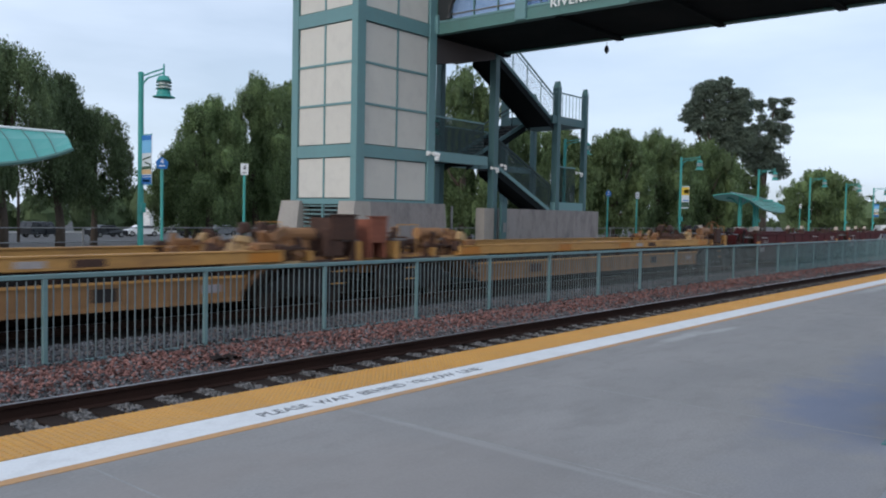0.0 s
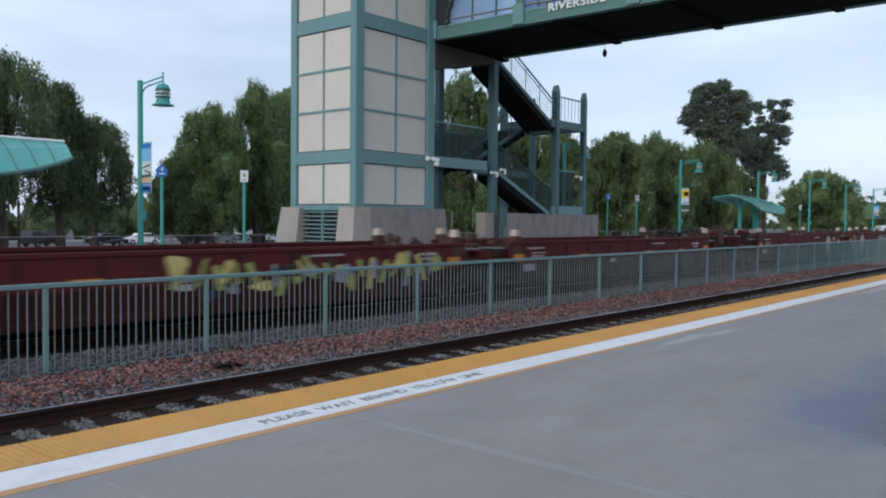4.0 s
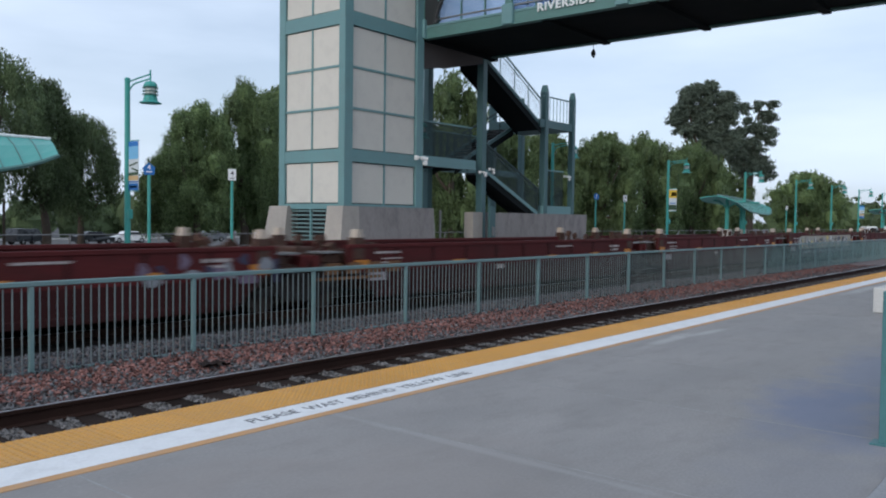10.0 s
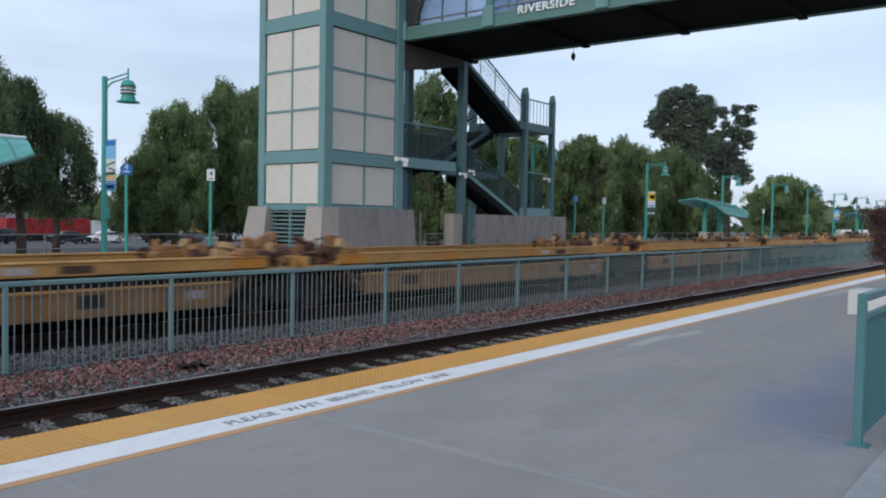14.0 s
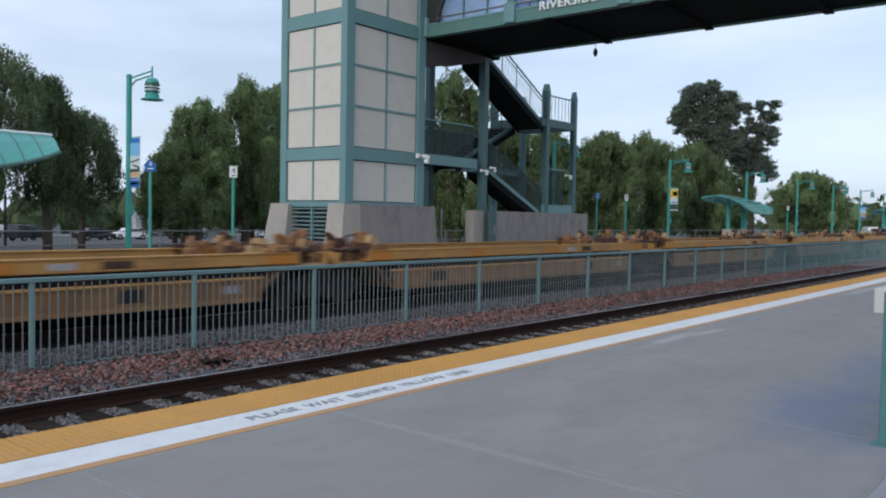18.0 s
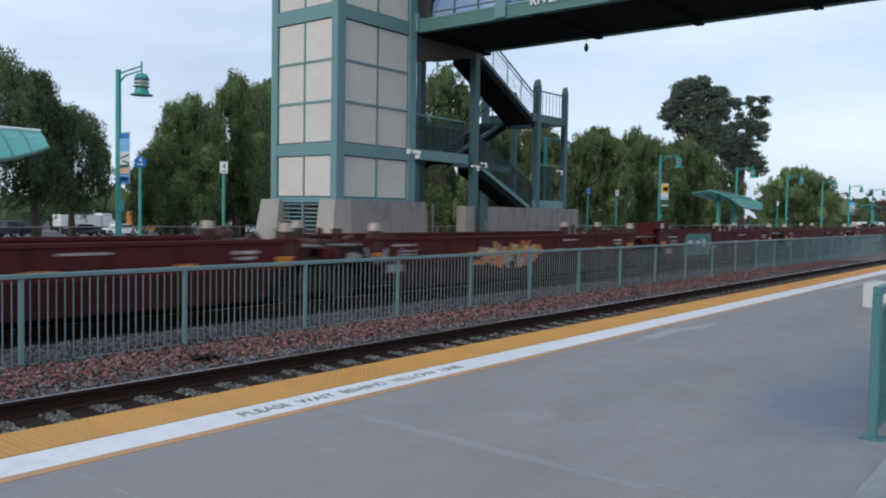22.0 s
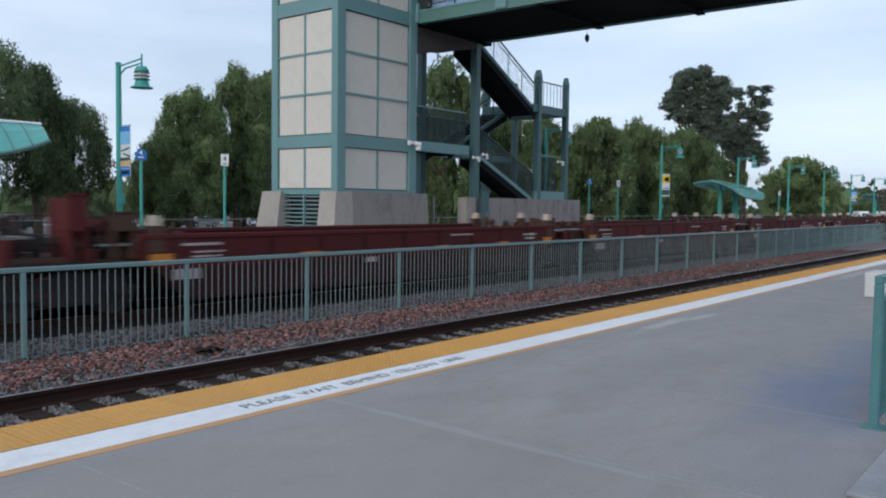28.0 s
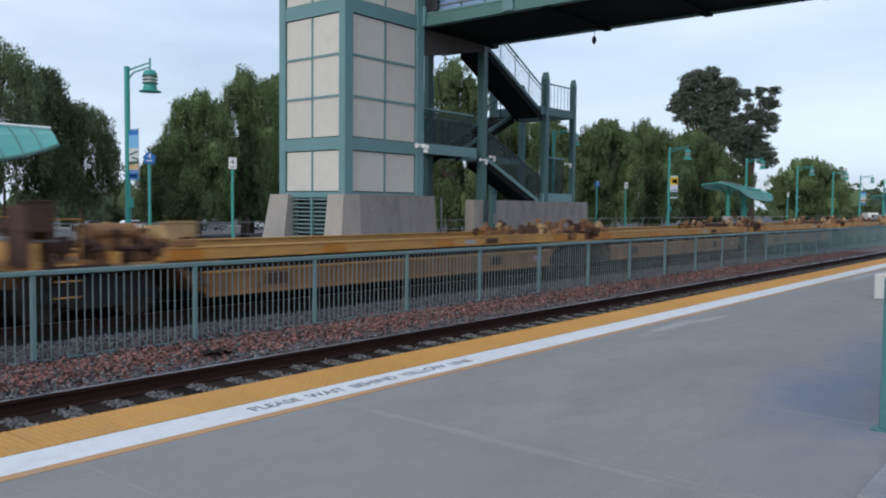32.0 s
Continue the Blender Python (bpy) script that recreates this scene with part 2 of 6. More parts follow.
def prism(bm, pts, axis, a, b):
    """Extrudes a flat outline of (u, v) pairs along an axis from a to b."""
    def place(u, v, w):
        return {"x": (w, u, v), "y": (u, w, v), "z": (u, v, w)}[axis]
    lo = [bm.verts.new(place(u, v, a)) for u, v in pts]
    hi = [bm.verts.new(place(u, v, b)) for u, v in pts]
    bm.faces.new(lo[::-1])
    bm.faces.new(hi)
    n = len(pts)
    for i in range(n):
        bm.faces.new((lo[i], lo[(i + 1) % n], hi[(i + 1) % n], hi[i]))
    bmesh.ops.recalc_face_normals(bm, faces=bm.faces[:])
    return bm


def beam(bm, p, q, w, h):
    """A rectangular bar from p to q, w wide (level) and h high."""
    p, q = Vector(p), Vector(q)
    d = (q - p).normalized()
    s = d.cross(Vector((0, 0, 1)))
    s = s.normalized() if s.length > 1e-4 else Vector((1, 0, 0))
    u = s.cross(d)
    vs = [bm.verts.new(e + s * i * w / 2 + u * j * h / 2) for e in (p, q) for i, j in ((-1, -1), (1, -1), (1, 1), (-1, 1))]
    for f in ((0, 1, 2, 3), (7, 6, 5, 4), (0, 4, 5, 1), (1, 5, 6, 2), (2, 6, 7, 3), (3, 7, 4, 0)):
        bm.faces.new([vs[i] for i in f])
    return bm


def lettering(text, size, m, material, parent=None, depth=0.004, name="lettering", offset=0.0, spacing=1.0):
    c = bpy.data.curves.new(name, "FONT")
    c.body, c.size, c.extrude, c.offset, c.align_x, c.align_y = text, size, depth, offset, "CENTER", "CENTER"
    c.space_character = spacing
    ob = new(name, c)
    dg = bpy.context.evaluated_depsgraph_get()
    me = bpy.data.meshes.new_from_object(ob.evaluated_get(dg))
    bpy.data.objects.remove(ob)
    me.materials.clear()
    me.materials.append(material)
    ob = new(name, me)
    ob.matrix_basis = m
    if parent is not None:
        ob.parent = parent
    return ob


# ---- the large structure ----
RAIL_1, RAIL_Z = -0.35, -0.52
TRACK_1, TRACK_2 = 7.62, 15.20
FENCE_Y, FENCE_TOP = 10.92, 0.645


GROUND = ((24.2, -0.12), (30, -0.40), (60, -1.20), (100, -1.95), (400, -2.4))


def ground_z(y):
    """Height of the ground behind the far platform."""
    return float(np.interp(y, [g[0] for g in GROUND], [g[1] for g in GROUND]))


def make_ground():
    prof = [(-3000, -0.80), (-14, -0.80), (5.7, -0.80), (16.9, -0.80), (23.6, -0.80), *GROUND, (3000, -2.4)]
    xs = [-3000, -300, -60, 0, 60, 120, 200, 400, 3000]
    bm = bmesh.new()
    g = [[bm.verts.new((x, y, z)) for y, z in prof] for x in xs]
    for i in range(len(xs) - 1):
        for j in range(len(prof) - 1):
            bm.faces.new((g[i][j], g[i + 1][j], g[i + 1][j + 1], g[i][j + 1]))
    tagged(part("ground", bm, ASPHALT), "dark grey asphalt ground of the station and its car park", kind="structure")


def make_trackbed():
    # rounded heaps of ballast along both tracks, lower between them at the fence
    prof = [(5.8, -0.575), (8.42, -0.565), (8.55, -0.47), (8.9, -0.445), (9.8, -0.475), (10.6, -0.51), (11.2, -0.525), (12.4, -0.58), (13.5, -0.70), (16.95, -0.72), (16.95, -0.85), (5.8, -0.85)]
    bm = prism(bmesh.new(), prof, "x", -60, 400)
    b = tagged(part("trackbed", bm, BALLAST_BED), "crushed stone ballast under and between the two tracks", kind="structure")
    # near-black bed: the shade under the trains is painted in
    part("shaded_bed", bx(-60, 400, 13.45, 16.8, -0.72, -0.695), BED_SHADE, b, "ballast blackened to hold the shade under the trains")


def make_platforms():
    p1 = thing("platform_near", "grey concrete station platform with a yellow tactile edge", "")
    tagged(p1, kind="structure")
    part("slab", bx(-60, 400, -16, 5.86, -0.8, 0.0), CONCRETE, p1)
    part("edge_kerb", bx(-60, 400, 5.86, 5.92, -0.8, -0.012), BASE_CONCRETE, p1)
    part("orange_line", bx(-60, 400, 4.865, 4.955, -0.01, 0.004), ORANGE_PAINT, p1, "worn orange line along the white stripe")
    part("white_stripe", bx(-60, 400, 4.955, 5.325, -0.01, 0.005), WHITE_PAINT, p1, "white painted stripe with black lettering")
    p2 = tagged(thing("platform_far", "concrete platform beyond the second track", ""), kind="structure")
    part("slab", bx(-60, 400, 16.9, 24.0, -0.8, 0.0), CONCRETE, p2)
    # dark wall colour stands for the shade that the train casts on it
    part("edge_kerb", bx(-60, 400, 16.84, 16.9, -0.8, -0.003), EDGE_SHADE, p2, "edge wall darkened to hold the train's shade")
    return p1


make_ground()
make_trackbed()
NEAR_PLATFORM = make_platforms()


def make_track(y, zr, name, label):
    t = tagged(thing(name, label, "railway track", at=pose(0, y, zr)), kind="structure")
    for s in (-0.7525, 0.7525):
        foot = [(-0.07, -0.17), (0.07, -0.17), (0.07, -0.158), (0.012, -0.14), (0.009, -0.045), (0.036, -0.035), (0.036, -0.004), (0.030, 0.0), (-0.030, 0.0), (-0.036, -0.004), (-0.036, -0.035), (-0.009, -0.045), (-0.012, -0.14), (-0.07, -0.158)]
        bm = prism(bmesh.new(), [(s + u, v) for u, v in foot], "x", -60, 400)
        r = part("rail", bm, RAIL_SIDE, t, "rust-brown steel rail with a worn head")
        part("rail_head", bx(-60, 400, s - 0.026, s + 0.026, 0.0, 0.002), RAIL_TOP, r, "polished running surface")
    me = bpy.data.meshes.new("tie")
    bm = bx(-0.125, 0.125, -1.3, 1.3, -0.34, -0.172, bev=0.012)
    bm.to_mesh(me)
    bm.free()
    me.materials.append(TIE_WOOD)
    rnd = random.Random(int(y * 10))
    x, n = -2.0, 0
    far = bmesh.new()
    while x < 200:
        if x < 62 and n < 120:
            share("tie", me, pose(x, rnd.uniform(-0.03, 0.03), rnd.uniform(-0.012, 0.0), 0, 0, rnd.uniform(-0.8, 0.8)), t)
        else:
            box(far, x - 0.11, x + 0.11, -1.3, 1.3, -0.34, -0.172)
        n += 1
        x += 0.52
    f = part("timber", far, TIE_WOOD, t)
    f["kind"] = "stuff"


make_track(TRACK_1, RAIL_1, "track_1", "railway track on dark wooden ties beside the platform")
make_track(TRACK_2, RAIL_Z, "track_2", "second railway track under the passing train")


def make_fence():
    t = thing("fence", "teal painted steel picket fence between the tracks", "fence")
    zb = -0.60
    first, pitch = 4.853 - 2.45 * 5, 2.45
    pm = bpy.data.meshes.new("post")
    bm = bx(-0.032, 0.032, -0.032, 0.032, zb, FENCE_TOP, bev=0.006)
    bm.to_mesh(pm)
    bm.free()
    pm.materials.append(TEAL_FENCE)
    km = bpy.data.meshes.new("picket")
    bm = bx(-0.008, 0.008, -0.008, 0.008, -0.48, FENCE_TOP - 0.02)
    bm.to_mesh(km)
    bm.free()
    km.materials.append(PICKET)
    n_far, n_near = 60, 0
    far = bmesh.new()
    for i in range(n_far):
        x = first + i * pitch
        if x < 46:
            share("post", pm, pose(x, FENCE_Y, 0), t)
        else:
            box(far, x - 0.032, x + 0.032, FENCE_Y - 0.032, FENCE_Y + 0.032, zb, FENCE_TOP)
        for k in range(1, 21):
            px = x + k * pitch / 21
            if 2.5 < px < 34 and n_near < 300:
                n_near += 1
                share("picket", km, pose(px, FENCE_Y, 0), t)
            else:
                box(far, px - 0.008, px + 0.008, FENCE_Y - 0.008, FENCE_Y + 0.008, -0.48, FENCE_TOP - 0.02)
    x1 = first + n_far * pitch
    part("top_rail", bx(first, x1, FENCE_Y - 0.035, FENCE_Y + 0.035, FENCE_TOP, FENCE_TOP + 0.065, bev=0.008), TEAL_FENCE, t)
    part("bottom_rail", bx(first, x1, FENCE_Y - 0.018, FENCE_Y + 0.018, -0.505, -0.478), TEAL_FENCE, t)
    part("fencing", far, TEAL_FENCE, t)["kind"] = "stuff"


make_fence()

# ---- lift tower, footbridge and stairs ----
TX0, TX1, TY0, TY1 = 17.22, 20.85, 18.0, 20.95
BASE_Z = 1.96


def make_tower():
    t = thing("lift_tower", "cream panelled lift tower in a teal frame on concrete", "lift tower")
    # battered concrete base with a louvre on the side that faces the platform end
    for name, x0, x1, y0, y1 in (("base_pier", TX0 - 0.12, TX0 + 0.55, TY1 - 0.55, TY1 + 0.35), ("base_pier", TX0 - 0.12, TX0 + 0.55, TY0 - 0.14, TY0 + 0.55)):
        bm = bx(x0, x1, y0, y1, 0.0, BASE_Z)
        for v in bm.verts:
            if v.co.z < 0.1:
                v.co.x += -0.25 if v.co.x < TX0 + 0.1 else 0
                v.co.y += -0.12 if v.co.y < TY0 else (0.25 if v.co.y > TY1 else 0)
        part(name, bm, BASE_CONCRETE, t)
    bm = bx(TX0 + 0.55, TX1 + 0.5, TY0 - 0.13, TY1, 0.0, BASE_Z)
    for v in bm.verts:
        if v.co.z < 0.1:
            v.co.y += -0.12 if v.co.y < TY0 else 0
            v.co.x += 0.08 if v.co.x > TX1 else 0
    # besides the stains, the darker concrete carries this face's weaker light
    part("base_wall", bm, PLINTH, t)
    part("louvre_backing", bx(TX0 + 0.30, TX0 + 0.34, TY0 + 0.55, TY1 - 0.55, 0.0, BASE_Z), DARK_METAL, t)
    lv = part("louvre", bx(TX0 + 0.02, TX0 + 0.10, (TY0 + TY1) / 2 - 0.03, (TY0 + TY1) / 2 + 0.03, 0.3, BASE_Z), TEAL, t, "teal ventilation louvre")
    for k in range(11):
        z = 0.5 + k * 0.13
        part("slat", beam(bmesh.new(), (TX0 + 0.10, TY0 + 0.55, z), (TX0 + 0.10, TY1 - 0.55, z), 0.10, 0.045), TEAL_FENCE, lv)
    part("louvre_frame", bx(TX0 + 0.0, TX0 + 0.12, TY0 + 0.55, TY1 - 0.55, BASE_Z - 0.1, BASE_Z), TEAL, t)
    top = 14.5
    # corner posts
    for x0, x1, y0, y1 in ((TX0, TX0 + 0.36, TY0 - 0.05, TY0 + 0.22), (TX1 - 0.34, TX1 + 0.02, TY0 - 0.05, TY0 + 0.3), (TX0, TX0 + 0.3, TY1 - 0.24, TY1 + 0.05), (TX1 - 0.3, TX1, TY1 - 0.3, TY1)):
        part("corner_post", bx(x0, x1, y0, y1, BASE_Z, top, bev=0.015), TEAL, t)
    part("core", bx(TX0 + 0.12, TX1 - 0.1, TY0 + 0.1, TY1 - 0.1, BASE_Z, top - 0.1), DARK_METAL, t)
    # horizontal bands, wide at the storeys and narrow between panel rows
    wide = ((1.96, 2.03), (3.32, 3.70), (7.45, 7.87), (11.6, 12.0))
    for z0, z1 in wide:
        part("band", bx(TX0 + 0.36, TX1 - 0.34, TY0 - 0.03, TY0 + 0.1, z0, z1), TEAL, t)
        part("band", bx(TX0 + 0.02, TX0 + 0.12, TY0 + 0.22, TY1 - 0.24, z0, z1), TEAL, t)
    rows = [(2.03, 3.32)]
    for a, b in ((3.70, 7.45), (7.87, 11.6)):
        h = (b - a) / 3
        rows += [(a + h * k, a + h * (k + 1)) for k in range(3)]
    ym, xm = (TY0 + 0.22 + TY1 - 0.24) / 2, (TX0 + 0.36 + TX1 - 0.34) / 2
    for i, (a, b) in enumerate(rows):
        if i not in (0, 1, 4):
            part("rail", bx(TX0 + 0.36, TX1 - 0.34, TY0 + 0.0, TY0 + 0.1, a - 0.035, a + 0.035), TEAL, t)
            part("rail", bx(TX0 + 0.04, TX0 + 0.12, TY0 + 0.22, TY1 - 0.24, a - 0.035, a + 0.035), TEAL, t)
        for u0, u1 in ((TX0 + 0.36, xm), (xm, TX1 - 0.34)):
            part("panel", bx(u0 + 0.03, u1 - 0.03, TY0 + 0.03, TY0 + 0.1, a + 0.03, b - 0.03, bev=0.008), PANEL, t)
        for u0, u1 in ((TY0 + 0.22, ym), (ym, TY1 - 0.24)):
            part("panel", bx(TX0 + 0.07, TX0 + 0.12, u0 + 0.03, u1 - 0.03, a + 0.03, b - 0.03, bev=0.008), PANEL, t)
    part("mullion", bx(xm - 0.03, xm + 0.03, TY0 + 0.005, TY0 + 0.1, BASE_Z, top - 0.2), TEAL, t)
    part("mullion", bx(TX0 + 0.045, TX0 + 0.12, ym - 0.03, ym + 0.03, BASE_Z, top - 0.2), TEAL, t)
    part("roof", bx(TX0 - 0.3, TX1 + 0.3, TY0 - 0.3, TY1 + 0.3, top, top + 0.25), TEAL_ROOF, t)


make_tower()


def make_bridge():
    t = thing("footbridge", "enclosed footbridge with teal girders and glazing over the tracks", "footbridge")
    x0, x1, y0, y1 = 20.87, 24.85, -14.0, 18.0
    part("soffit", bx(x0 + 0.15, x1 - 0.15, y0, y1 + 0.5, 7.64, 7.76), SHADED_SOFFIT, t)
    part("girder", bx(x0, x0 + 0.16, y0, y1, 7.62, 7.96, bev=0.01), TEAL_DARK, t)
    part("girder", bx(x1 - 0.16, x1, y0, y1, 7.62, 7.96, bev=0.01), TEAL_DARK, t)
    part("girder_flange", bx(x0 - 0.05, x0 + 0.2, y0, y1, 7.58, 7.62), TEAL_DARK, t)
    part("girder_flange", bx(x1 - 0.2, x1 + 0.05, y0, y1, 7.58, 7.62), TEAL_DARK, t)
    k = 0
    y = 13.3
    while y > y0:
        part("cross_beam", bx(x0 + 0.1, x1 + 0.02, y - 0.12, y + 0.12, 7.52, 7.64), SHADED_SOFFIT, t)
        y -= 3.45
    for y in (18.05, 14.55, 10.7, 6.9, 3.1, -0.7, -4.5):
        part("bracket", bx(x0 - 0.12, x0 + 0.02, y - 0.20, y + 0.20, 7.60, 8.22, bev=0.02), TEAL, t)
        part("bracket", bx(x0 - 0.05, x0 + 0.05, y - 0.12, y + 0.12, 8.22, 10.64), TEAL_DARK, t)
    part("window_sill", bx(x0 - 0.02, x0 + 0.12, y0, y1, 7.96, 8.02), TEAL, t)
    part("handrail", bx(x0 + 0.0, x0 + 0.06, y0, y1, 8.16, 8.20), STEEL, t)
    y = 17.4
    while y > y0:
        for xg in (x0 + 0.06, x1 - 0.075):
            w = part("window_pane", bx(xg, xg + 0.015, y - 0.93, y - 0.02, 8.02, 10.54), GLASS, t)
            w.visible_shadow = False
            part("mullion", bx(xg - 0.03, xg + 0.03, y - 0.02, y + 0.02, 8.02, 10.54), TEAL_DARK, t)
        y -= 0.95
    part("end_jamb", bx(x0 - 0.02, x0 + 0.14, 17.42, 18.0, 8.02, 10.5), DARK_METAL, t)
    part("roof", bx(x0 - 0.4, x1 + 0.4, y0, y1, 10.59, 10.79), TEAL_ROOF, t)
    part("arch", tube(bmesh.new(), [(x0 - 0.05, 17.45 - 1.3 * (1 - math.cos(a)), 8.05 + 1.15 * math.sin(a)) for a in [i * math.pi / 16 for i in range(9)]], 0.09), DARK_METAL, t)
    for s, yy in ((1, 12.53),):
        lettering("RIVERSIDE", 0.335, Matrix.Translation((x0 - 0.04, yy, 7.94)) @ Matrix.Rotation(radians(-90), 4, "Z") @ Matrix.Rotation(radians(90), 4, "X") @ Matrix.Diagonal((1.16, 1, 1, 1)), WHITE_METAL, t, 0.02, offset=0.007, spacing=1.12)
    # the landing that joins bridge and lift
    part("landing", bx(TX1, 25.1, 17.95, 20.6, 7.52, 7.75), SHADED_SOFFIT, t)
    part("haunch", prism(bmesh.new(), [(TX1, 6.62), (TX1 + 3.4, 7.3), (TX1 + 3.4, 7.56), (TX1, 7.56)], "y", 18.02, 18.5), mat("haunch_concrete", (0.075, 0.065, 0.064), 0.8), t)
    b = thing("hanging_bell", "dark round bell lamp hanging under the footbridge", "lamp", at=pose(24.75, 13.75, 7.56) @ Matrix.Diagonal((0.62, 0.62, 0.75, 1)))
    part("cord", tube(bmesh.new(), [(0, 0, 0), (0, 0, -0.22)], 0.012), DARK_METAL, b)
    part("globe", lathe(bmesh.new(), [(0.02, -0.2), (0.09, -0.27), (0.13, -0.38), (0.11, -0.48), (0.05, -0.56), (0.01, -0.6)]), DARK_METAL, b, smooth=True)


make_bridge()


def make_stairs():
    t = thing("stair_tower", "open steel stair tower in teal paint with mesh guards", "stairs")
    y0, y1 = 18.0, 20.6
    # concrete plinths
    bm = bx(23.62, 24.2, y0 - 0.1, y0 + 0.3, 0.0, 1.87)
    part("plinth_pier", bm, BASE_CONCRETE, t)
    part("plinth", bx(24.8, 31.9, y0 - 0.1, y0 + 0.45, 0.0, 1.87), PLINTH, t, "weathered concrete plinth under the stairs")
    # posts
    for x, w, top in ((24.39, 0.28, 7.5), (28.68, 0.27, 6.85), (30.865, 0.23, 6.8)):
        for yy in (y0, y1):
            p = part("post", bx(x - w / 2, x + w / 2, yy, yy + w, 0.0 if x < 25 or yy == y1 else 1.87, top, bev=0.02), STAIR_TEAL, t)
            if x > 25:
                bm = bmesh.new()
                prism(bm, [(x - w / 2, top), (x + w / 2, top), (x, top + 0.28)], "y", yy + 0.01, yy + w - 0.01)
                part("post_cap", bm, TEAL_DARK, p)
    # beams
    part("beam", bx(TX1, 23.9, y0 + 0.02, y0 + 0.25, 3.40, 3.74), TEAL, t)
    part("beam", bx(23.9, 30.6, y1 + 0.05, y1 + 0.25, 3.5, 3.75), TEAL, t)
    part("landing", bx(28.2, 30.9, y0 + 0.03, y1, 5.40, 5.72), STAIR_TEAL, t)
    part("floor", bx(TX1, 23.9, y0 + 0.1, y1, 3.55, 3.7), SHADED_SOFFIT, t)
    part("base_beam", bx(28.5, 30.9, y0 + 0.03, y0 + 0.25, 1.87, 2.2), TEAL, t)
    # upper flight from the bridge down to the landing, lower flight from the platform up to the mid floor
    for a, b, ya, yb in (((24.5, 7.62), (28.4, 5.55), y0 + 0.08, y0 + 1.3), ((24.55, 3.51), (28.2, 1.95), y0 + 0.08, y0 + 0.95), ((28.4, 5.55), (24.5, 3.72), y0 + 1.45, y1)):
        for yy in (ya, yb - 0.06):
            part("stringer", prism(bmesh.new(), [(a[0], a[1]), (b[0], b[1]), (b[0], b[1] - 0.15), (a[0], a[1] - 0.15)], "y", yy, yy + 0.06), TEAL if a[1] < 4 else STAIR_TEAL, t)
            # face below the string's edge, in the same painted-in shade
            part("string_face", prism(bmesh.new(), [(a[0], a[1] - 0.15), (b[0], b[1] - 0.15), (b[0], b[1] - 0.42), (a[0], a[1] - 0.42)], "y", yy + 0.015, yy + 0.045), SHADED_SOFFIT, t)
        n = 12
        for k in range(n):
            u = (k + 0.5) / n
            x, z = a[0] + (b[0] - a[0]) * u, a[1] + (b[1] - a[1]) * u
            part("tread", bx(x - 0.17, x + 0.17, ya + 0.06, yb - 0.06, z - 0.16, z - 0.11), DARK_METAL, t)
        part("stair_underside", prism(bmesh.new(), [(a[0], a[1] - 0.24), (b[0], b[1] - 0.24), (b[0], b[1] - 0.27), (a[0], a[1] - 0.27)], "y", ya + 0.06, yb - 0.06), SHADED_SOFFIT, t)
        # handrail with posts, a lower rail and a light mesh
        g = part("guard", beam(bmesh.new(), (a[0], ya + 0.03, a[1] + 0.95), (b[0], ya + 0.03, b[1] + 0.95), 0.05, 0.05), TEAL_FENCE if a[1] > 7 else SCREEN, t)
        part("guard_rail", beam(bmesh.new(), (a[0], ya + 0.03, a[1] + 0.78), (b[0], ya + 0.03, b[1] + 0.78), 0.03, 0.03), TEAL_FENCE if a[1] > 7 else SCREEN, g)
        if a[1] > 7:
            bm = bmesh.new()
            for k in range(48):
                u = k / 48
                x, z = a[0] + (b[0] - a[0]) * u, a[1] + (b[1] - a[1]) * u
                box(bm, x, x + 0.003, ya + 0.02, ya + 0.023, z, z + 0.78)
            for k in range(10):
                beam(bm, (a[0], ya + 0.03, a[1] + 0.08 * k + 0.03), (b[0], ya + 0.03, b[1] + 0.08 * k + 0.03), 0.003, 0.003)
            part("wire_mesh", bm, SCREEN, g)
        if a[1] < 4:
            bm = bmesh.new()
            for k in range(70):
                u = k / 70
                x, z = a[0] + (b[0] - a[0]) * u, a[1] + (b[1] - a[1]) * u
                box(bm, x, x + 0.010, ya + 0.02, ya + 0.03, z, z + 0.93)
            for k in range(18):
                beam(bm, (a[0], ya + 0.035, a[1] + 0.05 * k + 0.03), (b[0], ya + 0.035, b[1] + 0.05 * k + 0.03), 0.008, 0.010)
            part("wire_mesh", bm, SCREEN, g)
        for k in range(13):
            if a[1] < 4 and k % 4:
                continue
            u = k / 12
            x, z = a[0] + (b[0] - a[0]) * u, a[1] + (b[1] - a[1]) * u
            if k % 3:
                continue
            r = 0.020
            part("baluster", bx(x - r, x + r, ya + 0.02, ya + 0.04, z, z + 0.95), TEAL_FENCE if a[1] > 7 else SCREEN, g)
    # guard on the landing
    g = part("guard", bx(28.5, 30.6, y0 + 0.05, y0 + 0.1, 6.65, 6.70), TEAL_FENCE, t)
    for k in range(6):
        x = 29.0 + k * 0.27
        part("baluster", bx(x - 0.009, x + 0.009, y0 + 0.065, y0 + 0.085, 5.72, 6.66), TEAL_FENCE, g)
    # mesh guards
    for x0, x1, z0, z1, yy in ((20.95, 23.8, 3.76, 4.95, y0 + 0.12), (24.6, 28.5, 3.76, 5.1, y1 + 0.1), (28.8, 30.3, 2.2, 3.7, y0 + 0.15)):
        g = part("mesh_guard", bx(x0, x1, yy, yy + 0.04, z1 - 0.05, z1), TEAL, t, "teal guard filled with wire mesh")
        n = int((x1 - x0) / 0.05)
        bm = bmesh.new()
        for k in range(n):
            x = x0 + (x1 - x0) * k / n
            box(bm, x, x + 0.012, yy + 0.01, yy + 0.02, z0, z1 - 0.05)
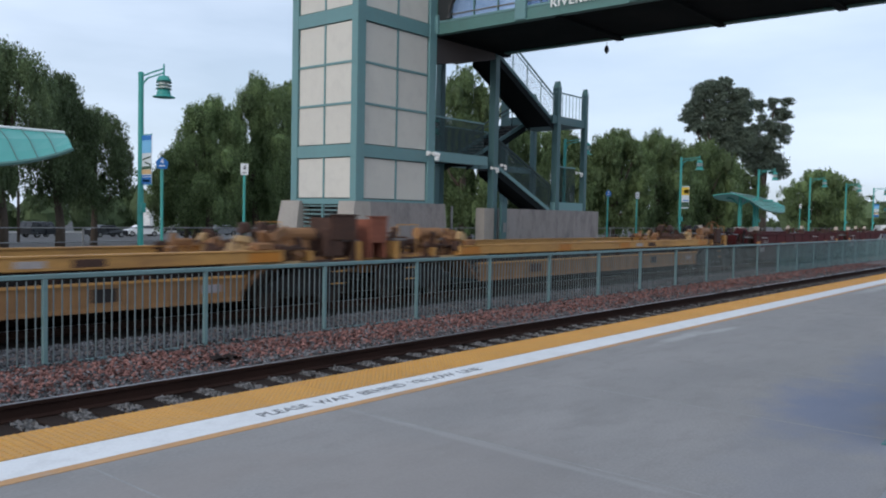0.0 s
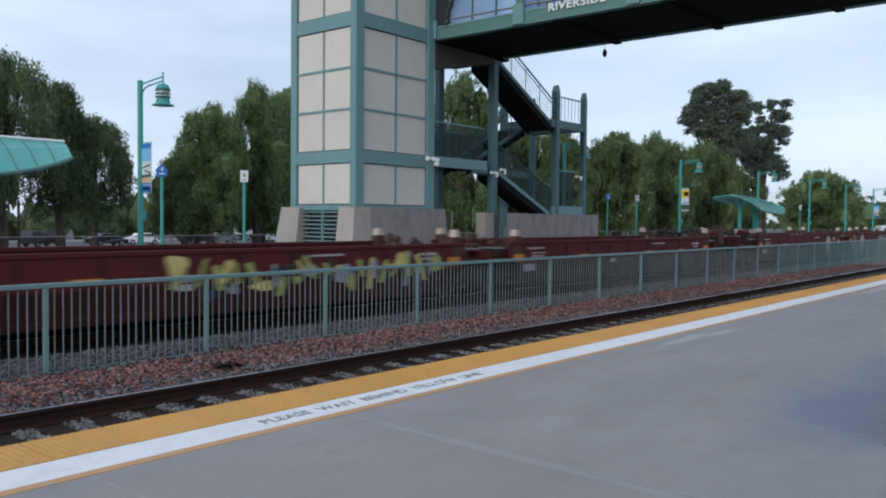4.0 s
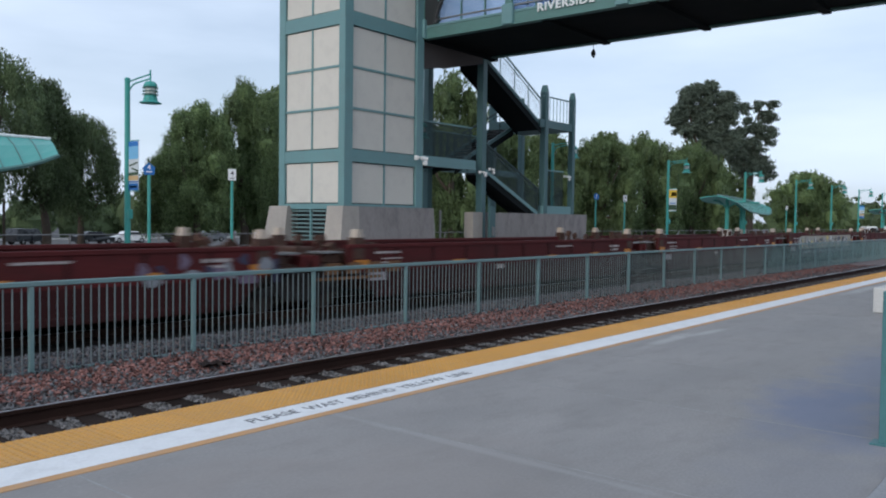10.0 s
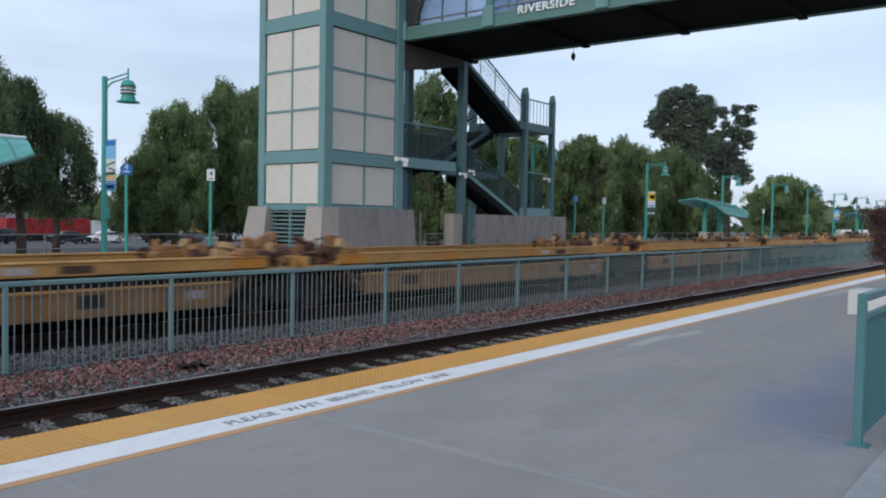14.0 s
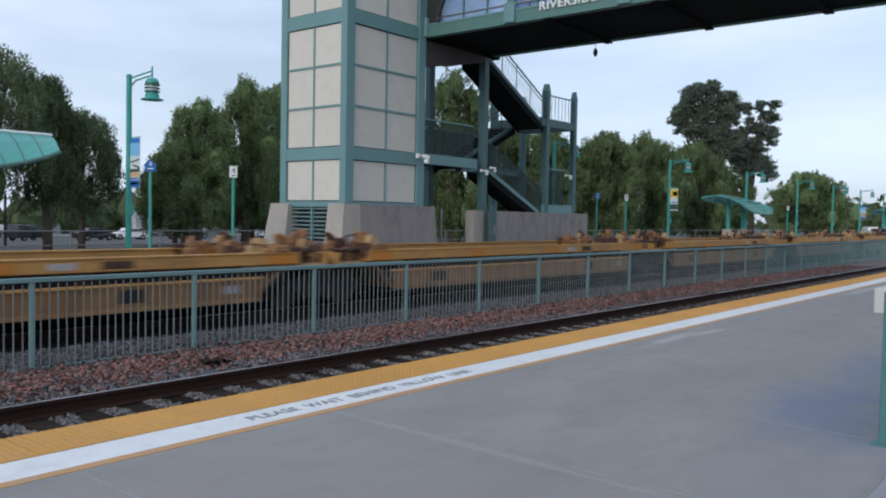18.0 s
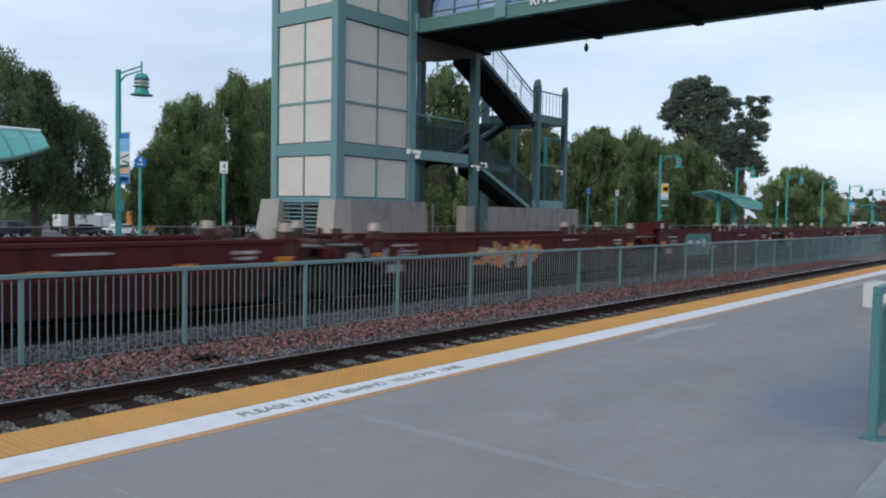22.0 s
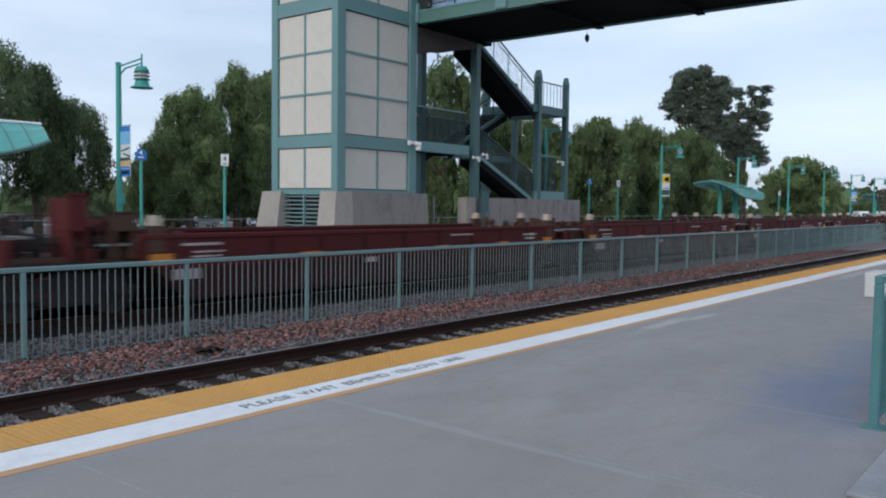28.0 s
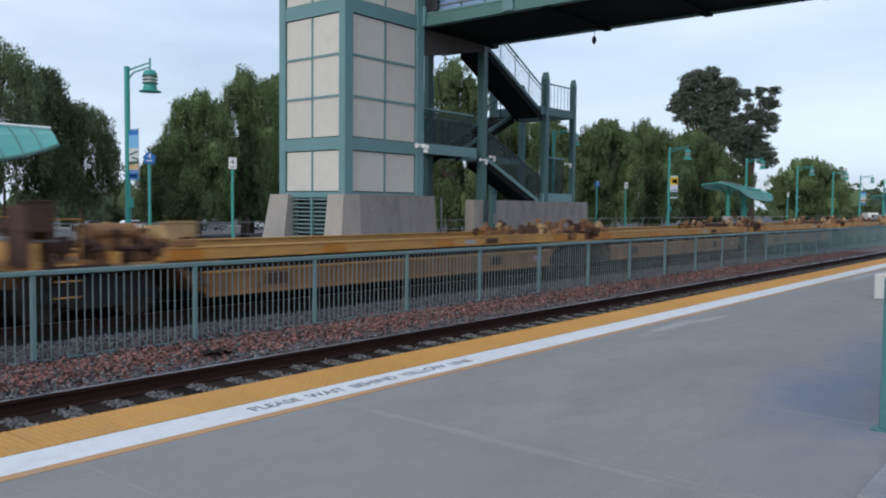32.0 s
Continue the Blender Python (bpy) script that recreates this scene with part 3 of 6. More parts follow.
        for k in range(int((z1 - z0) / 0.05)):
            z = z0 + k * 0.05
            box(bm, x0, x1, yy + 0.021, yy + 0.028, z, z + 0.012)
        part("wire_mesh", bm, SCREEN, g)


make_stairs()


# ---- platform surface ----
def make_tactile():
    """Truncated-dome tiles along the platform edge, each a piece of its own."""
    w = 0.61
    me = bpy.data.meshes.new("tactile_tile")
    bm = bx(0.004, w - 0.004, 0.004, w - 0.004, -0.012, 0.006, bev=0.003)
    n = 11
    for i in range(n):
        for j in range(n):
            cx, cy = (i + 0.5) * w / n, (j + 0.5) * w / n
            lo = [bm.verts.new((cx + a * 0.0165, cy + b * 0.0165, 0.006)) for a, b in ((-1, 0), (0, -1), (1, 0), (0, 1))]
            hi = [bm.verts.new((cx + a * 0.009, cy + b * 0.009, 0.0125)) for a, b in ((-1, 0), (0, -1), (1, 0), (0, 1))]
            for k in range(4):
                bm.faces.new((lo[k], lo[(k + 1) % 4], hi[(k + 1) % 4], hi[k]))
            bm.faces.new(hi)
    bm.to_mesh(me)
    bm.free()
    me.materials.append(YELLOW_TILE)
    for i in range(110):
        share("tactile_tile", me, pose(-1.83 + i * w, 5.342, 0.0) @ Matrix.Diagonal((1, 0.947, 1, 1)), NEAR_PLATFORM)
    part("tactile_strip", bx(-1.83 + 110 * w, 400, 5.33, 5.92, -0.012, 0.008), YELLOW_TILE, NEAR_PLATFORM)
    part("tactile_strip", bx(-60, -1.83, 5.33, 5.92, -0.012, 0.008), YELLOW_TILE, NEAR_PLATFORM)
    lt = lettering("PLEASE  WAIT  BEHIND  YELLOW  LINE", 0.155, pose(5.33, 5.13, 0.0055) @ Matrix.Diagonal((1.04, 1.1, 1, 1)), BLACK_PAINT, NEAR_PLATFORM, 0.001, offset=0.002)
    lt["label"] = "worn black stencilled lettering"
    # black strip paints the shadow in the gap beside the tiles
    part("seam", bx(-60, 400, 5.322, 5.342, -0.01, 0.002), BLACK_PAINT, NEAR_PLATFORM, "dark strip for the shadowed gap along the tactile tiles")
    # sawn joints across the slab, filled with pale sealant
    joint = mat("joint_sealant", (0.295, 0.29, 0.285), 0.7, vary=0.2, big=3, dirt=(0.24, 0.235, 0.23), dirt_amount=0.9)
    for k in range(-4, 40):
        x = 2.43 + k * 2.15
        part("joint", bx(x - 0.008, x + 0.008, -16, 4.86, -0.01, 0.0015), joint, NEAR_PLATFORM)


make_tactile()


# place on the platform, half sizes, turn, colour, strength
SLAB_MARKS = (
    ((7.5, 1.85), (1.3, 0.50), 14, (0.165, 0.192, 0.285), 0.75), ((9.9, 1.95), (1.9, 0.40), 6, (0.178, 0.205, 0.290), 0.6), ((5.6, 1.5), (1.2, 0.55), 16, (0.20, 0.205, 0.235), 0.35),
    ((4.42, 3.2), (0.22, 1.0), 4, (0.17, 0.165, 0.16), 0.25), ((6.2, 3.3), (0.9, 0.25), 10, (0.17, 0.165, 0.16), 0.22), ((8.4, 3.2), (1.1, 0.3), -6, (0.17, 0.165, 0.16), 0.22), ((13.5, 3.4), (1.8, 0.4), 4, (0.17, 0.165, 0.16), 0.25),
    ((10.6, 4.60), (0.8, 0.10), 3, (0.42, 0.41, 0.40), 0.7), ((11.6, 4.50), (0.7, 0.08), -4, (0.42, 0.41, 0.40), 0.7), ((22.3, 4.65), (2.0, 0.14), 0, (0.42, 0.41, 0.40), 0.7), ((4.52, 3.3), (0.05, 1.6), -2, (0.36, 0.355, 0.35), 0.5),
    ((3.3, 3.0), (1.5, 1.0), 20, (0.275, 0.245, 0.228), 0.5), ((2.4, 4.2), (1.2, 0.35), 5, (0.275, 0.245, 0.228), 0.5))


def mark_concrete(m):
    """Bluish, grey and brownish patches and pale scuffs in the slab, soft-edged and ragged."""
    nt = m.node_tree
    b = nt.nodes["Principled BSDF"]
    colour = b.inputs["Base Color"].links[0].from_socket
    tc = nt.nodes.new("ShaderNodeTexCoord")
    no = nt.nodes.new("ShaderNodeTexNoise")
    no.inputs["Scale"].default_value, no.inputs["Detail"].default_value = 2.6, 6.0
    nt.links.new(tc.outputs["Object"], no.inputs["Vector"])
    for (x, y), (sx, sy), turn, tint, amount in SLAB_MARKS:
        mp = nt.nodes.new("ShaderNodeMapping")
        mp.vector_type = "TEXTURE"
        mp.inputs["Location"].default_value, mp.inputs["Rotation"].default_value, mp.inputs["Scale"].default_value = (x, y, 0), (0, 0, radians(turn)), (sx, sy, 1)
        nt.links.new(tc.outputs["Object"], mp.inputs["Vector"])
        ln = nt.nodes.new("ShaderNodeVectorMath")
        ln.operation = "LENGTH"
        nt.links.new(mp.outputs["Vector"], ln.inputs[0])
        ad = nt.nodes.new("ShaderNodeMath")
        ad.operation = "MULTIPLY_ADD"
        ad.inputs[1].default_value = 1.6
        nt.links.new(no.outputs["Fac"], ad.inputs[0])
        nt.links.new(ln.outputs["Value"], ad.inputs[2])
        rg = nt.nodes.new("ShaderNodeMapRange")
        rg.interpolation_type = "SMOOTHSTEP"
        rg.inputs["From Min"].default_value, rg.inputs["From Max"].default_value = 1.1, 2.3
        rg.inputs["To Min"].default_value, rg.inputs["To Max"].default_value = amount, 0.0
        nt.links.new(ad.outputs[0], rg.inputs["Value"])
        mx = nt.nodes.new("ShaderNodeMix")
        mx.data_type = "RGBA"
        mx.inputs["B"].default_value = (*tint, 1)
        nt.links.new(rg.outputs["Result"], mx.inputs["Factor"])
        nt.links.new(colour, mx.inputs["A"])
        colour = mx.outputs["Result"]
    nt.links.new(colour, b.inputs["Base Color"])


mark_concrete(CONCRETE)


# ---- loose ballast ----
def stones(name, count, region, material, seed, label, size=(0.013, 0.033)):
    """A heap of angular stones, each its own shape."""
    rng = np.random.default_rng(seed)
    x, y, z = region(rng, count)
    r = rng.uniform(*size, count)
    # a rough octahedron, stretched and turned for each stone
    base = np.array([(1, 0, 0), (-1, 0, 0), (0, 1, 0), (0, -1, 0), (0, 0, 1), (0, 0, -1)], float)
    tri = np.array([(0, 2, 4), (2, 1, 4), (1, 3, 4), (3, 0, 4), (2, 0, 5), (1, 2, 5), (3, 1, 5), (0, 3, 5)])
    co = base[None] * rng.uniform(0.6, 1.35, (count, 6, 1)) + rng.normal(0, 0.22, (count, 6, 3))
    a = rng.uniform(0, math.tau, count)
    b = rng.uniform(-0.8, 0.8, count)
    ca, sa, cb, sb = np.cos(a), np.sin(a), np.cos(b), np.sin(b)
    one, nul = np.ones(count), np.zeros(count)
    rz = np.stack([np.stack([ca, -sa, nul], -1), np.stack([sa, ca, nul], -1), np.stack([nul, nul, one], -1)], 1)
    rx = np.stack([np.stack([one, nul, nul], -1), np.stack([nul, cb, -sb], -1), np.stack([nul, sb, cb], -1)], 1)
    co = np.einsum("nij,nkj->nki", rz @ rx, co) * r[:, None, None]
    co[..., 2] *= 0.8
    co += np.stack([x, y, z + r * 0.3], -1)[:, None]
    me = bpy.data.meshes.new(name)
    faces = (tri[None] + 6 * np.arange(count)[:, None, None]).reshape(-1, 3)
    me.from_pydata(co.reshape(-1, 3).tolist(), [], faces.tolist())
    me.materials.append(material)
    tagged(new(name, me), label, "ballast", kind="stuff")


def bed(y):
    return np.interp(y, [5.8, 8.42, 8.55, 8.9, 9.8, 10.6, 11.2, 12.4, 13.5, 16.95], [-0.575, -0.565, -0.47, -0.445, -0.475, -0.51, -0.525, -0.58, -0.70, -0.72])


def along(rng, n, near=1.5, far=45.0):
    return near + (far - near) * rng.random(n) ** 1.9


def grey_edge(rng, n):
    x = along(rng, n)
    y = 8.47 + np.abs(rng.normal(0, 0.38, n))
    return x, y, bed(y) + rng.uniform(0, 0.03, n)


def red_heap(rng, n):
    x = along(rng, n)
    y = np.clip(9.9 + rng.normal(0, 0.48, n), 8.8, 11.0)
    return x, y, bed(y) + rng.uniform(0, 0.05, n)


def grey_far(rng, n):
    x = along(rng, n, 2.5, 50)
    y = 10.8 + 2.5 * rng.random(n) ** 1.15
    return x, y, bed(y) + rng.uniform(0, 0.04, n)


def cribs(rng, n):
    x = along(rng, n)
    y = 8.32 - 0.85 * rng.random(n) ** 1.4
    frac = (x + 2.0) / 0.52
    keep = np.abs(frac - np.round(frac)) > 0.29
    pick = np.resize(np.flatnonzero(keep), n)
    x, y = x[pick], y[pick] + rng.normal(0, 0.02, n)
    return x, y, bed(y) + rng.uniform(0.0, 0.035, n)


stones("grey_ballast", 14000, grey_edge, STONE_GREY, 11, "grey crushed stone along the outer rail")
stones("red_ballast", 21000, red_heap, STONE_RED, 12, "reddish crushed stone heaped along the fence")
stones("mixed_ballast", 7000, red_heap, STONE_GREY, 16, "grey stones mixed into the reddish heap")
stones("grey_ballast", 15000, grey_far, STONE_DARK, 13, "grey crushed stone behind the fence")
stones("crib_ballast", 15000, cribs, STONE_PALE, 14, "grey crushed stone between the wooden ties")
stones("red_ballast", 1500, grey_edge, STONE_RED, 15, "scattered reddish stones along the rail")


def make_rags():
    t = tagged(new("dark_rag", None), "dark crumpled rag lying on the red stones", "rag")
    bm = bmesh.new()
    rnd = random.Random(5)
    g = [[bm.verts.new((i * 0.075 - 0.33, j * 0.085 - 0.17, 0.10 * rnd.random() + 0.04 * math.exp(-((i - 4.5) ** 2) / 9))) for j in range(5)] for i in range(10)]
    for i in range(9):
        for j in range(4):
            bm.faces.new((g[i][j], g[i + 1][j], g[i + 1][j + 1], g[i][j + 1]))
    part("cloth", bm, mat("rag_cloth", (0.016, 0.009, 0.007), 0.95, vary=0.3), t)
    t.matrix_basis = pose(6.5, 9.25, -0.425, 0, 0, -12) @ Matrix.Diagonal((0.62, 0.8, 0.7, 1))


make_rags()


# ---- ramp railing and block on the near platform ----
# teal darkened because the railing's near side lies in shade
RAILING_SHADED = mat("shaded_railing_paint", (0.070, 0.185, 0.195), 0.5, vary=0.12, big=1.5, fine=30, bump=0.04, dirt=(0.10, 0.16, 0.165), dirt_amount=0.3)


def make_railing():
    t = thing("railing", "teal steel guard rail with mesh infill on the platform", "railing")
    y, x0, x1 = 1.23, 6.62, 13.5
    k = 0
    x = x0
    while x <= x1 + 0.1:
        part("post", bx(x - 0.03, x + 0.03, y - 0.03, y + 0.03, 0, 1.06, bev=0.006), RAILING_SHADED, t)
        part("base_plate", bx(x - 0.08, x + 0.08, y - 0.08, y + 0.08, 0, 0.012), RAILING_SHADED, t)
        x += 1.72
    part("top_rail", bx(x0 - 0.03, x1, y - 0.03, y + 0.03, 1.06, 1.12, bev=0.006), RAILING_SHADED, t)
    part("mid_rail", bx(x0, x1, y - 0.02, y + 0.02, 0.93, 0.965), RAILING_SHADED, t)
    part("bottom_rail", bx(x0, x1, y - 0.02, y + 0.02, 0.06, 0.10), RAILING_SHADED, t)
    bm = bmesh.new()
    x = x0 + 0.05
    while x < x1:
        box(bm, x, x + 0.004, y - 0.004, y, 0.1, 0.93)
        x += 0.0125
    z = 0.1
    while z < 0.93:
        box(bm, x0, x1, y + 0.001, y + 0.005, z, z + 0.004)
        z += 0.0125
    part("mesh_panel", bm, RAILING_SHADED, t, "fine teal wire mesh")
    b = thing("concrete_block", "low pale concrete block on the platform", "block")
    part("body", bx(16.4, 17.3, 2.6, 3.3, 0, 0.46, bev=0.02), mat("pale_concrete", (0.55, 0.54, 0.52), 0.8), b)
    k = tagged(thing("kerb", "pale concrete ramp kerb beside the railing", ""), kind="structure")
    part("kerb_stone", bx(4.9, 14.0, 0.55, 1.04, 0.0, 0.03, bev=0.008), mat("kerb_concrete", (0.27, 0.275, 0.285), 0.75, vary=0.2, big=1.5, fine=40, dirt=(0.17, 0.165, 0.16), dirt_amount=0.5), k)


make_railing()


# ---- platform furniture beyond the train ----
FROSTED = bpy.data.materials.new("lamp_lens")
FROSTED.use_nodes = True
FROSTED.node_tree.nodes["Principled BSDF"].inputs["Base Color"].default_value = (0.75, 0.74, 0.70, 1)
FROSTED.node_tree.nodes["Principled BSDF"].inputs["Roughness"].default_value = 0.3


def make_lamp():
    t = thing("platform_lamp", "tall green platform lamp with a bell-shaped hanging lantern", "lamp", "lamps along the far platform")
    part("foot", lathe(bmesh.new(), [(0.16, 0), (0.16, 0.1), (0.10, 0.2), (0.09, 0.25)], 12), TEAL_BRIGHT, t)
    part("pole", tube(bmesh.new(), [(0, 0, 0.2), (0, 0, 5.12)], 0.078, 12, 0.068), TEAL_BRIGHT, t)
    part("pole_cap", lathe(bmesh.new(), [(0.072, 5.12), (0.078, 5.15), (0.05, 5.18)], 12), TEAL_BRIGHT, t)
    part("arm", tube(bmesh.new(), [(0, 0, 5.06), (0.5, 0, 5.11), (1.1, 0, 5.16)], 0.022), TEAL_BRIGHT, t)
    part("brace", tube(bmesh.new(), [(0.04, 0, 4.70), (0.12, 0, 4.88), (0.34, 0, 4.99), (1.1, 0, 5.05)], 0.022), TEAL_BRIGHT, t)
    part("hanger", tube(bmesh.new(), [(1.1, 0, 4.94), (1.1, 0, 5.27)], 0.022), TEAL_BRIGHT, t)
    b = part("lantern", lathe(bmesh.new(), [(0.024, 4.985), (0.122, 4.959), (0.171, 4.882), (0.179, 4.839), (0.130, 4.830)], 16, (1.1, 0, 0)), TEAL_BRIGHT, t)
    part("ring", lathe(bmesh.new(), [(0.130, 4.826), (0.192, 4.817), (0.192, 4.796), (0.130, 4.796)], 16, (1.1, 0, 0)), TEAL_DARK, b)
    part("lens", lathe(bmesh.new(), [(0.136, 4.796), (0.136, 4.718), (0.136, 4.640)], 16, (1.1, 0, 0)), FROSTED, b, "frosted glass ring")
    part("ring", lathe(bmesh.new(), [(0.130, 4.744), (0.192, 4.740), (0.192, 4.714), (0.130, 4.710)], 16, (1.1, 0, 0)), TEAL_DARK, b)
    part("ring", lathe(bmesh.new(), [(0.130, 4.667), (0.196, 4.658), (0.196, 4.632), (0.130, 4.624)], 16, (1.1, 0, 0)), TEAL_DARK, b)
    part("shade", lathe(bmesh.new(), [(0.139, 4.624), (0.171, 4.555), (0.178, 4.486), (0.277, 4.443), (0.277, 4.426), (0.081, 4.409)], 16, (1.1, 0, 0)), TEAL_BRIGHT, b)
    part("control_box", bx(0.07, 0.17, -0.06, 0.06, 1.5, 1.75, bev=0.01), TEAL_BRIGHT, t)
    return t


BLUE = mat("banner_blue", (0.03, 0.16, 0.46), 0.6, vary=0.1)
BANNER = mat("banner_white", (0.62, 0.66, 0.68), 0.7, vary=0.12, big=2)
SAND = mat("banner_sand", (0.58, 0.40, 0.20), 0.7, vary=0.15, big=5)
SKYBLUE = mat("banner_sky", (0.20, 0.46, 0.70), 0.7, vary=0.1, big=3)
YELLOW = mat("banner_yellow", (0.75, 0.50, 0.05), 0.7, vary=0.1, big=3)
DARK_GREEN = mat("banner_green", (0.05, 0.09, 0.05), 0.7, vary=0.3, big=8)


def make_banner(x, y, kind):
    t = thing("banner", "printed cloth banner on a lamp post" if kind else "blue and sand coloured cloth banner on a lamp post", "banner", "banners on the lamp posts", at=pose(x, y, 0, 0, 0, -90) @ Matrix.Diagonal((1.35, 1, 1, 1)))
    part("rod", tube(bmesh.new(), [(0.04, 0, 3.53), (0.42, 0, 3.53)], 0.012), TEAL_BRIGHT, t)
    part("rod", tube(bmesh.new(), [(0.04, 0, 2.22), (0.42, 0, 2.22)], 0.012), TEAL_BRIGHT, t)
    c = part("cloth", bx(0.06, 0.40, -0.008, 0.008, 2.24, 3.51), BANNER, t)
    def patch(u0, u1, z0, z1, m, tilt=0.0):
        bm = bx(u0, u1, -0.003, 0.003, z0, z1)
        for v in bm.verts:
            v.co.z += tilt * (v.co.x - u0)
        o = part("print", bm, m, c)
        o.location = (-0.04, -0.011, 0)
    if kind == 0:
        patch(0.10, 0.44, 3.38, 3.51, BLUE)
        patch(0.10, 0.44, 3.05, 3.38, SKYBLUE, 0.0)
        patch(0.12, 0.42, 2.86, 2.9, DARK_GREEN, 0.25)
        patch(0.2, 0.44, 2.79, 2.83, DARK_GREEN, -0.3)
        patch(0.10, 0.44, 2.62, 2.70, DARK_GREEN, 0.05)
        patch(0.10, 0.44, 2.50, 2.62, SAND)
        patch(0.10, 0.44, 2.44, 2.48, BLUE)
        patch(0.10, 0.44, 2.24, 2.42, BLUE)
        patch(0.14, 0.4, 2.30, 2.36, SKYBLUE)
    else:
        patch(0.10, 0.44, 3.0, 3.45, YELLOW, 0.0)
        patch(0.2, 0.42, 3.1, 3.32, SAND)
        patch(0.10, 0.44, 2.3, 2.6, DARK_GREEN)
        patch(0.16, 0.4, 2.66, 2.72, BLUE)


def make_lamps():
    proto = make_lamp()
    xs = (11.38, 21.9, 32.4, 45.1, 58.0, 70.0, 81.0, 91.5, 102.5, 114.0, 126.0, 138.0)
    proto.matrix_basis = pose(xs[0], 20.0, 0, 0, 0, -90)
    for x in xs[1:]:
        copy_thing(proto, pose(x, 20.0, 0, 0, 0, -90))
    make_banner(xs[0], 20.0, 0)
    make_banner(xs[3], 20.0, 1)
    make_banner(xs[7], 20.0, 0)


make_lamps()


def make_sign(x, y, kind):
    t = thing("sign_post", "white square sign on a slim green post" if kind == 0 else "blue pentagon sign on a slim green post", "sign", "signs along the far platform")
    t.matrix_basis = pose(x, y, 0, 0, 0, -30)
    top = 2.88
    part("post", tube(bmesh.new(), [(0, 0, 0), (0, 0, top - 0.12 if kind else top - 0.2)], 0.038, 8), TEAL_BRIGHT, t)
    if kind == 0:
        p = part("plate", bx(-0.105, 0.105, -0.045, -0.035, top - 0.31, top, bev=0.004), WHITE_METAL, t)
        lettering("4", 0.19, Matrix.Translation((0.0, -0.047, top - 0.125)) @ Matrix.Rotation(radians(90), 4, "X"), DARK_METAL, p, 0.003)
        part("mark", bx(-0.06, 0.06, -0.05, -0.046, top - 0.265, top - 0.245), DARK_METAL, p)
    else:
        bm = prism(bmesh.new(), [(-0.12, top - 0.28), (0.12, top - 0.28), (0.145, top - 0.10), (0, top + 0.02), (-0.145, top - 0.10)], "y", -0.05, -0.036)
        p = part("plate", bm, BLUE, t)
        lettering("4", 0.18, Matrix.Translation((0.0, -0.052, top - 0.10)) @ Matrix.Rotation(radians(90), 4, "X"), WHITE_METAL, p, 0.003)
        part("mark", bx(-0.07, 0.07, -0.055, -0.051, top - 0.22, top - 0.195), WHITE_METAL, p)


for _x, _k in ((13.57, 0), (11.1, 1), (36.7, 0), (33.8, 1), (62.5, 0)):
    make_sign(_x, 18.5, _k)


